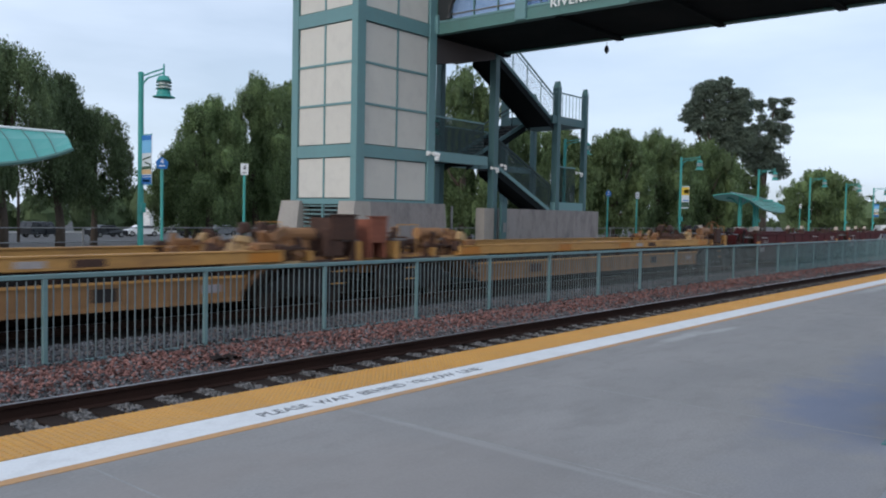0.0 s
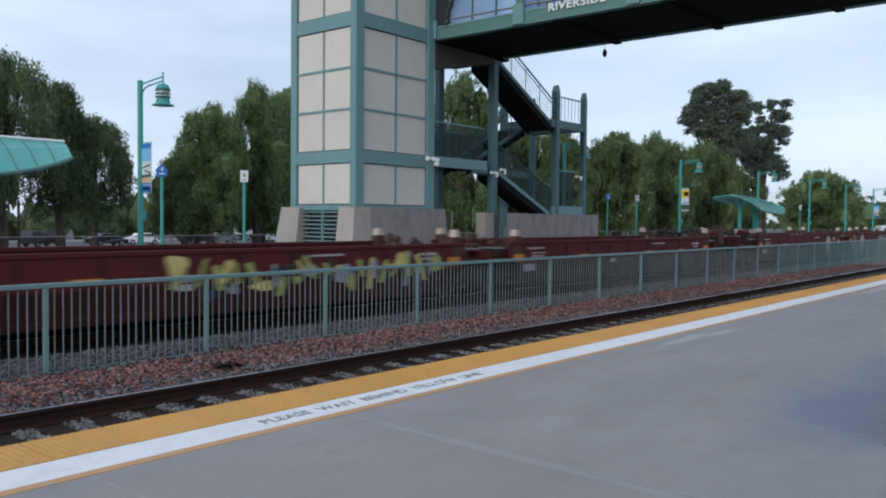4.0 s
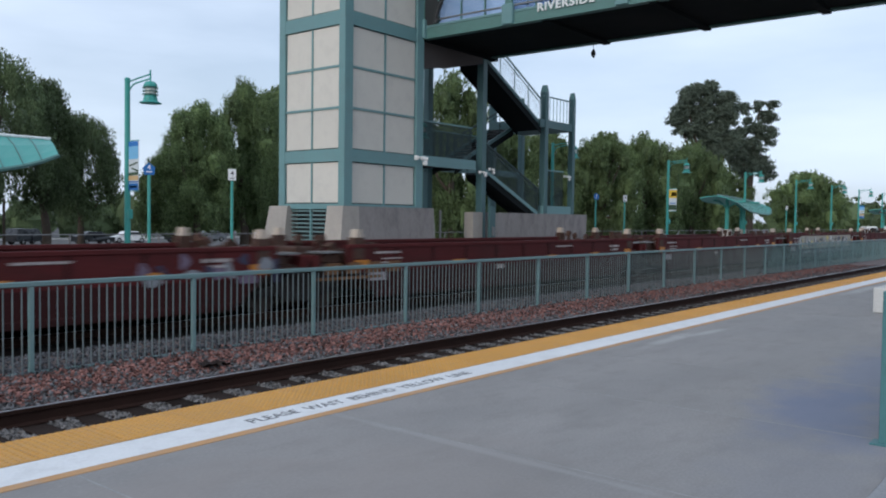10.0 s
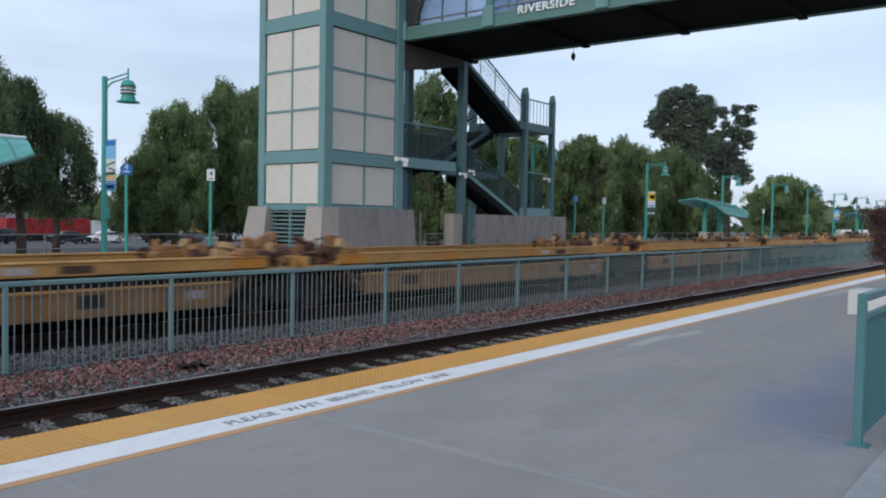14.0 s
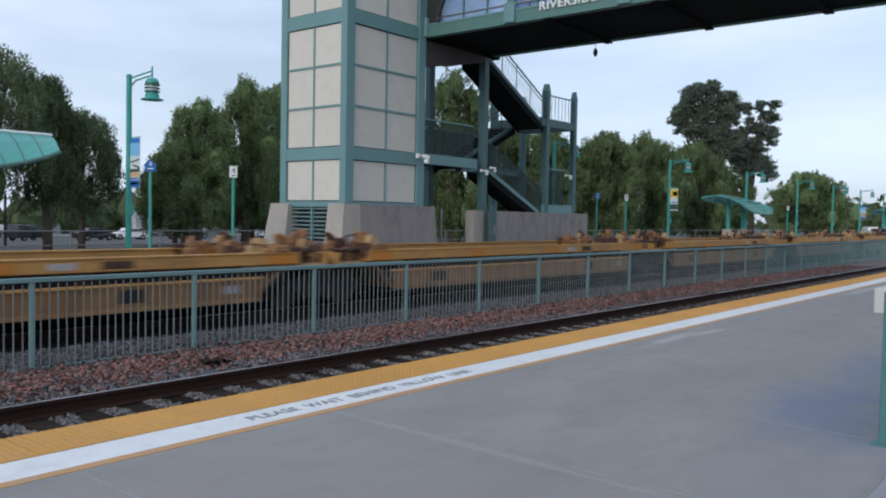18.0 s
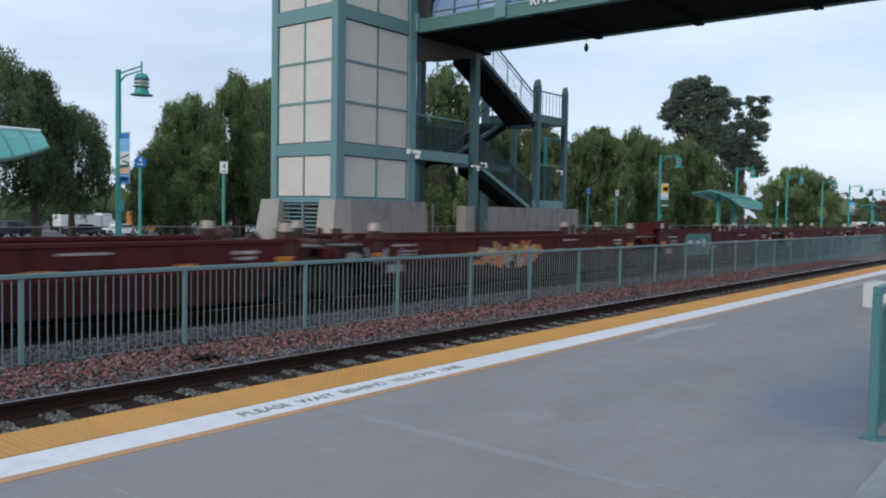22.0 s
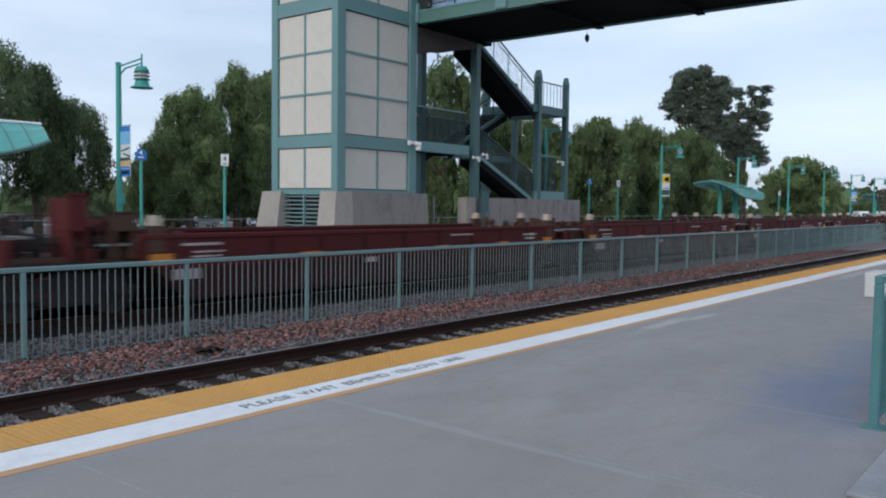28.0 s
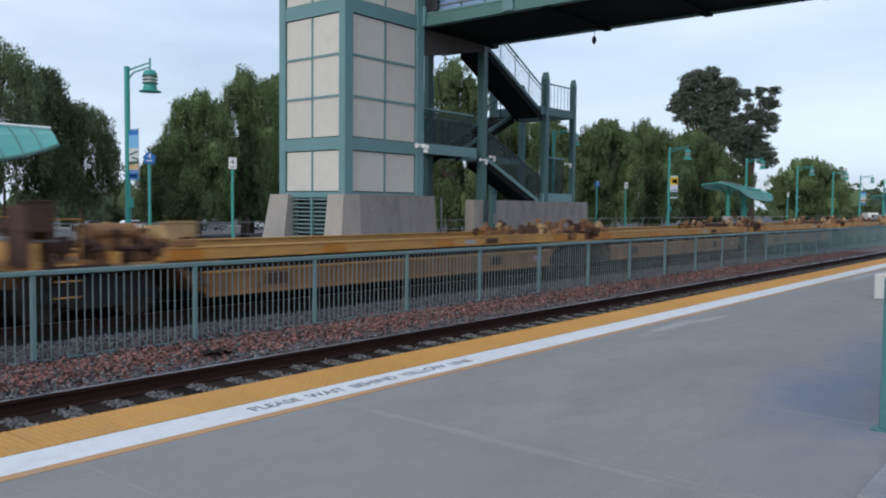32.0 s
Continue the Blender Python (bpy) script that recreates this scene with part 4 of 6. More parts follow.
def make_shelter(x0, x1, label, fall=0.0):
    """A leaf-shaped, ribbed roof on two columns with concrete feet."""
    t = thing("platform_shelter", label, "shelter", "shelters on the far platform")
    yc, n = 20.6, 26
    L = x1 - x0
    bm = bmesh.new()
    rows_v = []
    prof = [(-1.7, -0.95), (-1.35, -0.70), (-0.8, -0.33), (0.0, 0.0), (0.8, -0.10), (1.5, -0.3)]

    def shape(u, v, h):
        """A point of the roof: deepest in the middle of its length, the ends cut on the slant."""
        e = 1 - abs(2 * u - 1) ** 4
        slant = min(v, 0) / 1.7 * (0.45 if u > 0.5 else 0.2) * abs(2 * u - 1) ** 3
        return (x0 + L * u + slant, yc + v * (0.8 + 0.2 * e), 3.44 - fall * u ** 1.3 + h * (0.45 + 0.65 * e))

    for lift in (0.0, -0.06):
        grid = []
        for i in range(n + 1):
            row = []
            for v, h in prof:
                q = shape(i / n, v, h)
                row.append(bm.verts.new((q[0], q[1], q[2] + lift)))
            grid.append(row)
        rows_v.append(grid)
    for s, grid in enumerate(rows_v):
        for i in range(n):
            for j in range(len(prof) - 1):
                q = (grid[i][j], grid[i + 1][j], grid[i + 1][j + 1], grid[i][j + 1])
                bm.faces.new(q if s == 0 else q[::-1])
    a, b = rows_v
    m = len(prof) - 1
    for i in range(n):
        bm.faces.new((a[i][0], b[i][0], b[i + 1][0], a[i + 1][0]))
        bm.faces.new((a[i][m], a[i + 1][m], b[i + 1][m], b[i][m]))
    for j in range(m):
        bm.faces.new((a[0][j], a[0][j + 1], b[0][j + 1], b[0][j]))
        bm.faces.new((a[n][j], b[n][j], b[n][j + 1], a[n][j + 1]))
    roof = part("roof", bm, TEAL_ROOF, t, "teal metal roof with raised seams")
    for i in range(1, n):
        pts = [Vector(shape(i / n, v, h)) + Vector((0, 0, 0.012)) for v, h in prof]
        part("seam", tube(bmesh.new(), pts, 0.014, 5), TEAL_DARK, roof)
    part("ridge_cap", tube(bmesh.new(), [Vector(shape(i / 26, 0.0, 0.0)) + Vector((0, 0, 0.03)) for i in range(27)], 0.04, 6), WHITE_METAL if x0 < 20 else TEAL_FENCE, roof)
    part("front_gutter", tube(bmesh.new(), [Vector(shape(i / 26, *prof[0])) + Vector((0, -0.02, -0.04)) for i in range(27)], 0.05, 6), TEAL_DARK, roof)
    for x in (x0 + L * 0.26, x0 + L * 0.66):
        c = part("column", tube(bmesh.new(), [(x, yc, 1.1), (x, yc, 3.35)], 0.13, 10), TEAL_BRIGHT, t)
        part("column_foot", bx(x - 0.28, x + 0.28, yc - 0.28, yc + 0.28, 0, 1.15, bev=0.03), BASE_CONCRETE, c, "square concrete foot")
        part("bracket", tube(bmesh.new(), [(x, yc, 2.6), (x - 0.1, yc - 0.7, 3.05), (x - 0.15, yc - 1.3, 3.05)], 0.06), TEAL_BRIGHT, c)
        part("bracket", tube(bmesh.new(), [(x, yc, 2.6), (x + 0.1, yc + 0.6, 3.1), (x + 0.15, yc + 1.2, 3.2)], 0.06), TEAL_BRIGHT, c)
    part("bench", bx(x0 + L * 0.3, x0 + L * 0.6, yc - 0.25, yc + 0.25, 0.42, 0.48, bev=0.01), TEAL_BRIGHT, t)
    for x in (x0 + L * 0.33, x0 + L * 0.57):
        part("bench_leg", bx(x - 0.04, x + 0.04, yc - 0.2, yc + 0.2, 0, 0.42), TEAL_BRIGHT, t)


make_shelter(-4.0, 9.65, "teal metal platform shelter with a ribbed curved roof")
make_shelter(54.4, 61.6, "teal platform shelter with a leaf-shaped roof", 0.26)
make_shelter(105.0, 111.0, "small distant teal platform shelter", 0.3)


def make_cctv(x, y, z, turn, size=0.62):
    t = thing("security_camera", "white security camera on a wall bracket", "camera", "security cameras", at=pose(x, y, z, 0, 0, turn) @ Matrix.Diagonal((size, size, size, 1)))
    part("mount", bx(-0.06, 0.06, -0.12, 0.0, -0.06, 0.10, bev=0.01), WHITE_METAL, t)
    part("arm", tube(bmesh.new(), [(0, -0.08, 0), (0, -0.35, 0.04)], 0.03), WHITE_METAL, t)
    h = part("housing", tube(bmesh.new(), [(-0.02, -0.3, 0.0), (0.18, -0.42, -0.05)], 0.075, 10), WHITE_METAL, t)
    part("lens", tube(bmesh.new(), [(0.18, -0.42, -0.05), (0.20, -0.43, -0.055)], 0.05, 10), DARK_METAL, h)
    part("dome", lathe(bmesh.new(), [(0.03, -0.2), (0.09, -0.17), (0.10, -0.08), (0.03, -0.05)], 12, (0.1, -0.38, -0.06)), WHITE_METAL, h)


make_cctv(20.45, 17.94, 3.60, 0, 0.95)
make_cctv(24.0, 17.95, 3.32, 20)
make_cctv(24.6, 17.95, 3.46, 60)
make_cctv(30.0, 17.97, 3.45, 10)


def make_gate():
    t = thing("gate_post", "slim dark teal steel gate post beside the concrete pier", "post", at=pose(24.25, 17.6, 0))
    part("post", bx(-0.05, 0.05, -0.05, 0.05, 0, 2.1), STAIR_TEAL, t)
    part("panel", bx(0.05, 0.32, -0.02, 0.02, 0.3, 2.05), STAIR_TEAL, t)
    part("lock_box", bx(0.06, 0.2, -0.08, -0.02, 1.0, 1.35), STEEL, t)
    t = thing("gate_post", "slim bare steel post beside the lift", "post", at=pose(21.75, 17.9, 0))
    part("post", bx(-0.03, 0.03, -0.03, 0.03, 0, 1.9), STEEL, t)


make_gate()


# ---- trees ----
def leaf_mat(name, base, each=0.18, island=0.6):
    m = mat(name, base, 0.6, vary=0.25, big=0.35, fine=3, bump=0, island=island, each=each, spec=0.25)
    # thin leaves let some light through
    nt = m.node_tree
    b, out = nt.nodes["Principled BSDF"], nt.nodes["Material Output"]
    tl = nt.nodes.new("ShaderNodeBsdfTranslucent")
    nt.links.new(b.inputs["Base Color"].links[0].from_socket, tl.inputs["Color"])
    mx = nt.nodes.new("ShaderNodeMixShader")
    mx.inputs[0].default_value = 0.32
    nt.links.new(b.outputs[0], mx.inputs[1])
    nt.links.new(tl.outputs[0], mx.inputs[2])
    nt.links.new(mx.outputs[0], out.inputs["Surface"])
    return m


PEPPER = leaf_mat("pepper_tree_leaf", (0.130, 0.180, 0.074), island=0.5)
PEPPER_DARK = leaf_mat("dark_pepper_leaf", (0.112, 0.152, 0.070), island=0.45)
EUCALYPT = leaf_mat("gum_tree_leaf", (0.145, 0.180, 0.135), island=0.45)
BARK = mat("bark", (0.085, 0.065, 0.05), 0.95, vary=0.35, big=2, fine=14, bump=0.8, stretch=(1, 1, 0.3), depth=0.03)


def crown_mesh(name, seed, lobes, n_leaf, leaf, droop, material, core=0.0):
    """Leaves in hanging strands over a set of lobes (centre, radii)."""
    rng = np.random.default_rng(seed)
    vol = np.array([r[0] * r[1] + r[0] * r[2] for _, r in lobes])
    pick = rng.choice(len(lobes), n_leaf, p=vol / vol.sum())
    c = np.array([l[0] for l in lobes])[pick]
    r = np.array([l[1] for l in lobes])[pick]
    # sprigs: groups of leaves share a start point on the lobe's skin
    groups = max(1, n_leaf // 34)
    gid = rng.integers(0, groups, n_leaf)
    u = rng.normal(size=(groups, 3))
    u /= np.linalg.norm(u, axis=1, keepdims=True)
    u[:, 2] = np.where(u[:, 2] < -0.55, -u[:, 2], u[:, 2])
    depth = 1.04 - 0.26 * rng.random((groups, 1)) ** 1.3
    wob = 1 + 0.16 * np.sin(u[:, :1] * 5 + u[:, 1:2] * 7 + u[:, 2:3] * 4)
    # a sprig belongs to one lobe
    glob = rng.choice(len(lobes), groups, p=vol / vol.sum())
    gc = np.array([l[0] for l in lobes])[glob]
    gr = np.array([l[1] for l in lobes])[glob]
    start = gc + u * gr * depth * wob
    p = start[gid] + rng.normal(0, 0.12 if leaf < 0.3 else 0.3, (n_leaf, 3)) * np.array([1, 1, 0.6])
    p[:, 2] -= droop * rng.random(n_leaf) ** 1.2 * (0.4 + 0.6 * rng.random(groups))[gid]
    # leaf quads, long axis hanging
    along_v = rng.normal(0, 0.45, (n_leaf, 3)) + np.array([0, 0, -1.0 if droop > 0.2 else -0.2])
    along_v /= np.linalg.norm(along_v, axis=1, keepdims=True)
    side = np.cross(along_v, rng.normal(size=(n_leaf, 3)))
    side /= np.linalg.norm(side, axis=1, keepdims=True)
    s = rng.uniform(0.6, 1.3, (n_leaf, 1)) * leaf
    a, b = along_v * s * 1.5, side * s * 0.55
    co = np.stack([p - a * 0.5, p + b * 0.5, p + a * 0.5, p - b * 0.5], 1)
    verts, faces = co.reshape(-1, 3).tolist(), (np.arange(n_leaf)[:, None] * 4 + np.arange(4)).tolist()
    if core:
        # the dense inside of the crown: lumpy, ragged masses under the leaves
        for (cx, cy, cz), (rx, ry, rz) in lobes:
            b0 = len(verts)
            nu, nv = 12, 8
            ph = rng.uniform(0, 6, 3)
            for i in range(nv + 1):
                for j in range(nu):
                    th, al = math.pi * i / nv, math.tau * j / nu
                    k = core * (1 + 0.14 * math.sin(3 * al + ph[0]) + 0.12 * math.sin(4 * th + ph[1] + al) + rng.normal(0, 0.07))
                    dz = math.cos(th)
                    verts.append((cx + rx * k * math.sin(th) * math.cos(al), cy + ry * k * math.sin(th) * math.sin(al), cz + rz * k * dz - (droop * 0.55 * rng.random() if dz < 0 else 0)))
            for i in range(nv):
                for j in range(nu):
                    faces.append((b0 + i * nu + j, b0 + (i + 1) * nu + j, b0 + (i + 1) * nu + (j + 1) % nu, b0 + i * nu + (j + 1) % nu))
    me = bpy.data.meshes.new(name)
    me.from_pydata(verts, [], faces)
    me.materials.append(material)
    return me


ACROSS = (0.63, -0.777)  # the crowns' broad side
GUM = {150: ((-1.8, 26.5, 1.9), (0.5, 26.9, 1.5), (-4.1, 25.0, 1.9), (2.7, 25.4, 1.7), (-6.1, 21.6, 1.7), (-3.4, 21.6, 2.5), (-0.2, 22.5, 2.5), (3.0, 22.7, 2.0), (-4.3, 18.8, 1.9), (-1.1, 18.4, 2.4), (2.0, 19.3, 2.3), (0.7, 15.7, 2.2), (4.0, 17.0, 1.9)),
       151: ((-1.9, 26.8, 1.4), (1.5, 27.8, 1.4), (4.3, 27.8, 1.0), (3.2, 25.2, 1.5), (-0.5, 23.1, 2.0), (2.3, 21.5, 2.0), (-2.6, 21.0, 2.1), (3.7, 20.2, 1.6), (-0.3, 18.0, 2.5), (1.5, 15.1, 2.5), (-0.9, 13.2, 2.3), (2.7, 12.2, 1.8), (-4.0, 18.6, 2.4), (-3.2, 15.4, 2.4), (-5.9, 17.0, 2.4))}


def make_tree(x, y, top, hw, seed, kind, label, leaves=9000):
    rnd = random.Random(seed)
    z = ground_z(y) - 0.05
    h = top - z
    t = thing("pepper_tree" if kind != "gum" else "gum_tree", label, "tree", "trees beyond the car park")
    t.matrix_basis = pose(x, y, z, 0, 0, 0)
    lobes = []
    if kind == "gum":
        # clumps of foliage on a few great limbs: across, height, radius
        for u, w, r in GUM[seed]:
            for k in range(7):
                a = k * 0.95 + rnd.random()
                q = r * (0.2 + 0.55 * rnd.random())
                lobes.append(((ACROSS[0] * (u + q * math.cos(a)) + rnd.uniform(-0.5, 0.5) * r, ACROSS[1] * (u + q * math.cos(a)) + rnd.uniform(-0.5, 0.5) * r, w - z + q * math.sin(a)), (r * rnd.uniform(0.42, 0.72), r * rnd.uniform(0.42, 0.72), r * rnd.uniform(0.36, 0.62))))
        leaf, droop, m = 0.36, 0.0, EUCALYPT
    else:
        # many small weeping clumps on the skin of a rounded, uneven crown, some inside
        base, n = (0.34 if kind == "dark" else (0.22 if x < 59 else 0.12)), 30
        for k in range(n):
            u = (k + 0.5) / n
            a = k * 2.4 + rnd.uniform(-0.5, 0.5)
            prof = math.sin(math.pi * (0.16 + 0.80 * u)) ** 0.6
            rad = hw * 0.80 * prof * (rnd.uniform(0.80, 1.08) if k % 4 else rnd.uniform(0.1, 0.5))
            zz = h * (base + (0.93 - base) * u)
            rr = hw * rnd.uniform(0.24, 0.36)
            lobes.append(((math.cos(a) * rad, math.sin(a) * rad, zz), (rr, rr, min(h * 0.11, rr * rnd.uniform(0.8, 1.1)))))
        leaf, droop, m = (0.135 if x < 59 else 0.2), h * (0.18 if kind == "dark" else 0.14), (PEPPER_DARK if kind == "dark" else PEPPER)
    me = crown_mesh("crown", seed, lobes, leaves, leaf, droop, m, 0.44 if kind == "gum" else (0.30 if kind == "dark" else 0.52))
    c = new("crown", me)
    c.parent = t
    bm = bmesh.new()
    lean = rnd.uniform(-0.3, 0.3)
    tube(bm, [(0, 0, -0.3), (0.05, 0, h * 0.12), (lean * 0.6, 0.1, h * 0.28), (lean, 0.2, h * 0.5)], 0.028 * h, 10, 0.014 * h)
    for k in range(6):
        l = lobes[rnd.randrange(len(lobes))][0]
        tube(bm, [(lean * 0.5, 0.1, h * rnd.uniform(0.22, 0.34)), (l[0] * 0.5, l[1] * 0.5, l[2] * 0.72), (l[0] * 0.9, l[1] * 0.9, l[2])], 0.013 * h, 7, 0.004 * h)
    part("trunk", bm, BARK, t, smooth=True)


TREE_A = "weeping pepper tree with dense hanging green foliage"
TREE_B = "dark weeping pepper tree with ragged hanging branches"
for _i, (_x, _y, _t, _h, _k) in enumerate((
        (20.6, 52, 11.9, 3.6, "dark"), (25.0, 54, 10.9, 2.2, "dark"), (29.3, 58, 8.9, 2.9, "dark"), (14.5, 49, 9.8, 4.0, "dark"), (23.0, 70, 6.4, 3.6, "dark"), (16.5, 62, 5.2, 3.6, "dark"),
        (36.4, 54, 10.6, 2.9, ""), (42.3, 56, 13.2, 3.2, ""), (50.5, 62, 14.8, 3.4, ""), (39.5, 62, 7.5, 2.8, ""), (46.5, 58, 8.0, 3.0, ""), (43.6, 67, 8.4, 4.0, ""), (74.0, 66, 9.0, 5.5, ""), (53.0, 69, 9.0, 4.2, ""),
        (60.0, 48, 16.0, 3.8, ""), (66.0, 52, 12.4, 4.0, ""), (71.5, 50, 11.9, 4.0, ""), (77.0, 48, 12.0, 4.2, ""), (81.5, 44, 11.4, 4.2, ""), (88.0, 47, 12.2, 4.6, ""), (97.0, 46, 12.8, 4.8, ""), (105.0, 49, 12.8, 5.0, ""),
        (112.0, 46, 13.0, 5.2, ""), (121.0, 48, 11.4, 5.4, ""), (130.0, 49, 11.0, 5.4, ""), (138.0, 53, 9.4, 5.0, ""), (147.0, 40, 10.8, 6.6, ""), (156.0, 42, 9.6, 5.6, ""))):
    make_tree(_x, _y, _t, _h, 100 + _i, _k, TREE_B if _k else TREE_A, (36000 if _k else 48000) if _x < 59 else 28000)
make_tree(153.0, 60, 29.0, 8.4, 150, "gum", "tall grey-green gum tree with an open crown", 60000)
make_tree(185.0, 62.6, 28.5, 6.5, 151, "gum", "tall slender gum tree with an open crown", 44000)


def make_far_woods():
    """Distant trees that close the horizon."""
    rng = random.Random(9)
    lobes = []
    for k in range(150):
        x = -120 + k * 6.2 + rng.uniform(-2, 2)
        hgt = rng.uniform(3.0, 6.5)
        lobes.append(((x, 175 + rng.uniform(-12, 12), -3.2 + hgt * 0.5), (rng.uniform(3, 6), 3.5, hgt * 0.55)))
    for k in range(44):
        x = -30 + k * 4.2 + rng.uniform(-2, 2)
        hgt = rng.uniform(6.0, 9.5)
        lobes.append(((x, 124 + rng.uniform(-4, 6), -3.2 + hgt * 0.48), (rng.uniform(2.5, 4), 3, hgt * 0.5)))
    for k in range(60):
        x = 260 + k * 9
        hgt = rng.uniform(10, 15)
        lobes.append(((x, 60 + rng.uniform(-10, 30), -2.5 + hgt * 0.5), (rng.uniform(5, 8), 6, hgt * 0.55)))
    me = crown_mesh("far_woods", 77, lobes, 90000, 0.7, 0.8, PEPPER_DARK, 0.7)
    tagged(new("far_woods", me), "distant row of dark green trees along the horizon", "woods", kind="stuff")


make_far_woods()


def make_bush(x, y):
    """A bare, reddish-brown ornamental shrub on the platform."""
    t = thing("shrub", "reddish-brown twiggy shrub beside the platform edge", "shrub", at=pose(x, y, 0))
    rnd = random.Random(3)
    bm = bmesh.new()
    for k in range(26):
        a, r = k * 2.4, rnd.uniform(0.1, 0.5)
        tube(bm, [(0, 0, 0), (math.cos(a) * r * 0.4, math.sin(a) * r * 0.4, 0.9), (math.cos(a) * r, math.sin(a) * r, rnd.uniform(1.3, 2.2))], 0.018, 5, 0.006)
    part("twigs", bm, BARK, t)
    lobes = [((math.cos(k * 2.4) * 0.34 * (k % 3) / 2, math.sin(k * 2.4) * 0.34 * (k % 3) / 2, 0.95 + 0.085 * k), (0.34, 0.34, 0.22)) for k in range(13)]
    c = new("crown", crown_mesh("crown", 5, lobes, 9000, 0.05, 0.15, leaf_mat("bronze_leaf", (0.105, 0.055, 0.048), island=0.5), 0.5))
    c.parent = t


make_bush(22.3, 3.55)


# ---- vehicles ----
TYRE = mat("tyre_rubber", (0.02, 0.02, 0.02), 0.9, vary=0.2)
CAR_GLASS = mat("car_glass", (0.02, 0.025, 0.03), 0.1, vary=0.05, bump=0, spec=0.6)
CHROME = mat("alloy_rim", (0.5, 0.5, 0.5), 0.3, metal=0.8, vary=0.1)


def car_paint(name, c):
    return mat(name, c, 0.3, vary=0.04, big=1, bump=0, spec=0.5)


PAINTS = {"white": car_paint("white_car_paint", (0.75, 0.75, 0.74)), "red": car_paint("red_car_paint", (0.32, 0.03, 0.03)), "black": car_paint("black_car_paint", (0.02, 0.022, 0.025)),
          "silver": car_paint("silver_car_paint", (0.42, 0.43, 0.45)), "bus": car_paint("bus_yellow_paint", (0.50, 0.22, 0.03)), "grey": car_paint("grey_car_paint", (0.14, 0.15, 0.16))}


def wheel_at(parent, x, y, r, w=0.22):
    bm = tube(bmesh.new(), [(x, y - w / 2, r), (x, y + w / 2, r)], r, 14)
    o = part("wheel", bm, TYRE, parent)
    part("rim", tube(bmesh.new(), [(x, y - w / 2 - 0.01, r), (x, y + w / 2 + 0.01, r)], r * 0.6, 10), CHROME, o)


def vehicle(name, label, category, outline, width, paint, windows, wheels, r, m, extras=()):
    """A body extruded from its side outline, with glass, wheels and extra boxes."""
    t = thing(name, label, category, "vehicles beyond the station", at=m)
    bm = prism(bmesh.new(), outline, "y", -width / 2, width / 2)
    top = max(v for _, v in outline)
    for v in bm.verts:
        if v.co.z > top * 0.62:
            v.co.y *= 0.88
    bmesh.ops.bevel(bm, geom=bm.edges[:], offset=0.04, segments=1, affect="EDGES")
    part("body", bm, PAINTS[paint], t)
    for u0, u1, z0, z1 in windows:
        for s in (-1, 1):
            yy = s * width / 2 * (0.885 if z0 > top * 0.6 else 1.0)
            part("window", bx(u0, u1, min(yy, yy + s * 0.012), max(yy, yy + s * 0.012), z0, z1), CAR_GLASS, t)
    for x in wheels:
        for s in (-1, 1):
            wheel_at(t, x, s * (width / 2 - 0.12), r)
    for nm, a, mt in extras:
        part(nm, bx(*a, bev=0.02), mt, t)
    return t


SEDAN = [(-2.2, 0.3), (2.2, 0.3), (2.25, 0.75), (1.2, 0.92), (0.6, 1.4), (-0.9, 1.42), (-1.7, 0.98), (-2.25, 0.9)]
SUV = [(-2.3, 0.35), (2.3, 0.35), (2.35, 0.95), (1.2, 1.1), (0.7, 1.75), (-2.0, 1.78), (-2.35, 1.05)]
PICKUP = [(-2.7, 0.4), (2.7, 0.4), (2.75, 1.05), (1.4, 1.15), (0.9, 1.8), (-0.5, 1.82), (-0.7, 1.15), (-2.75, 1.12)]
BUS = [(-3.9, 0.5), (4.0, 0.5), (4.0, 1.35), (3.0, 1.5), (2.8, 2.95), (-3.9, 3.0)]


def parked(kind, paint, x, y, rz):
    z = ground_z(y)
    if kind == "sedan":
        return vehicle("parked_car", paint + " saloon car standing in the car park", "car", SEDAN, 1.8, paint, [(-1.2, 0.55, 1.0, 1.32)], (-1.35, 1.35), 0.33, pose(x, y, z, 0, 0, rz), [("bumper", (2.2, 2.3, -0.8, 0.8, 0.35, 0.6), TYRE)])
    if kind == "suv":
        return vehicle("parked_car", paint + " sport utility car standing in the car park", "car", SUV, 1.9, paint, [(-1.8, 0.7, 1.2, 1.65)], (-1.4, 1.45), 0.38, pose(x, y, z, 0, 0, rz), [("bumper", (2.3, 2.4, -0.85, 0.85, 0.4, 0.7), TYRE)])
    return vehicle("pickup_truck", paint + " pickup truck standing in the car park", "car", PICKUP, 1.95, paint, [(-0.4, 0.9, 1.25, 1.7)], (-1.7, 1.8), 0.4, pose(x, y, z, 0, 0, rz), [("bumper", (2.68, 2.8, -0.9, 0.9, 0.45, 0.75), CHROME)])


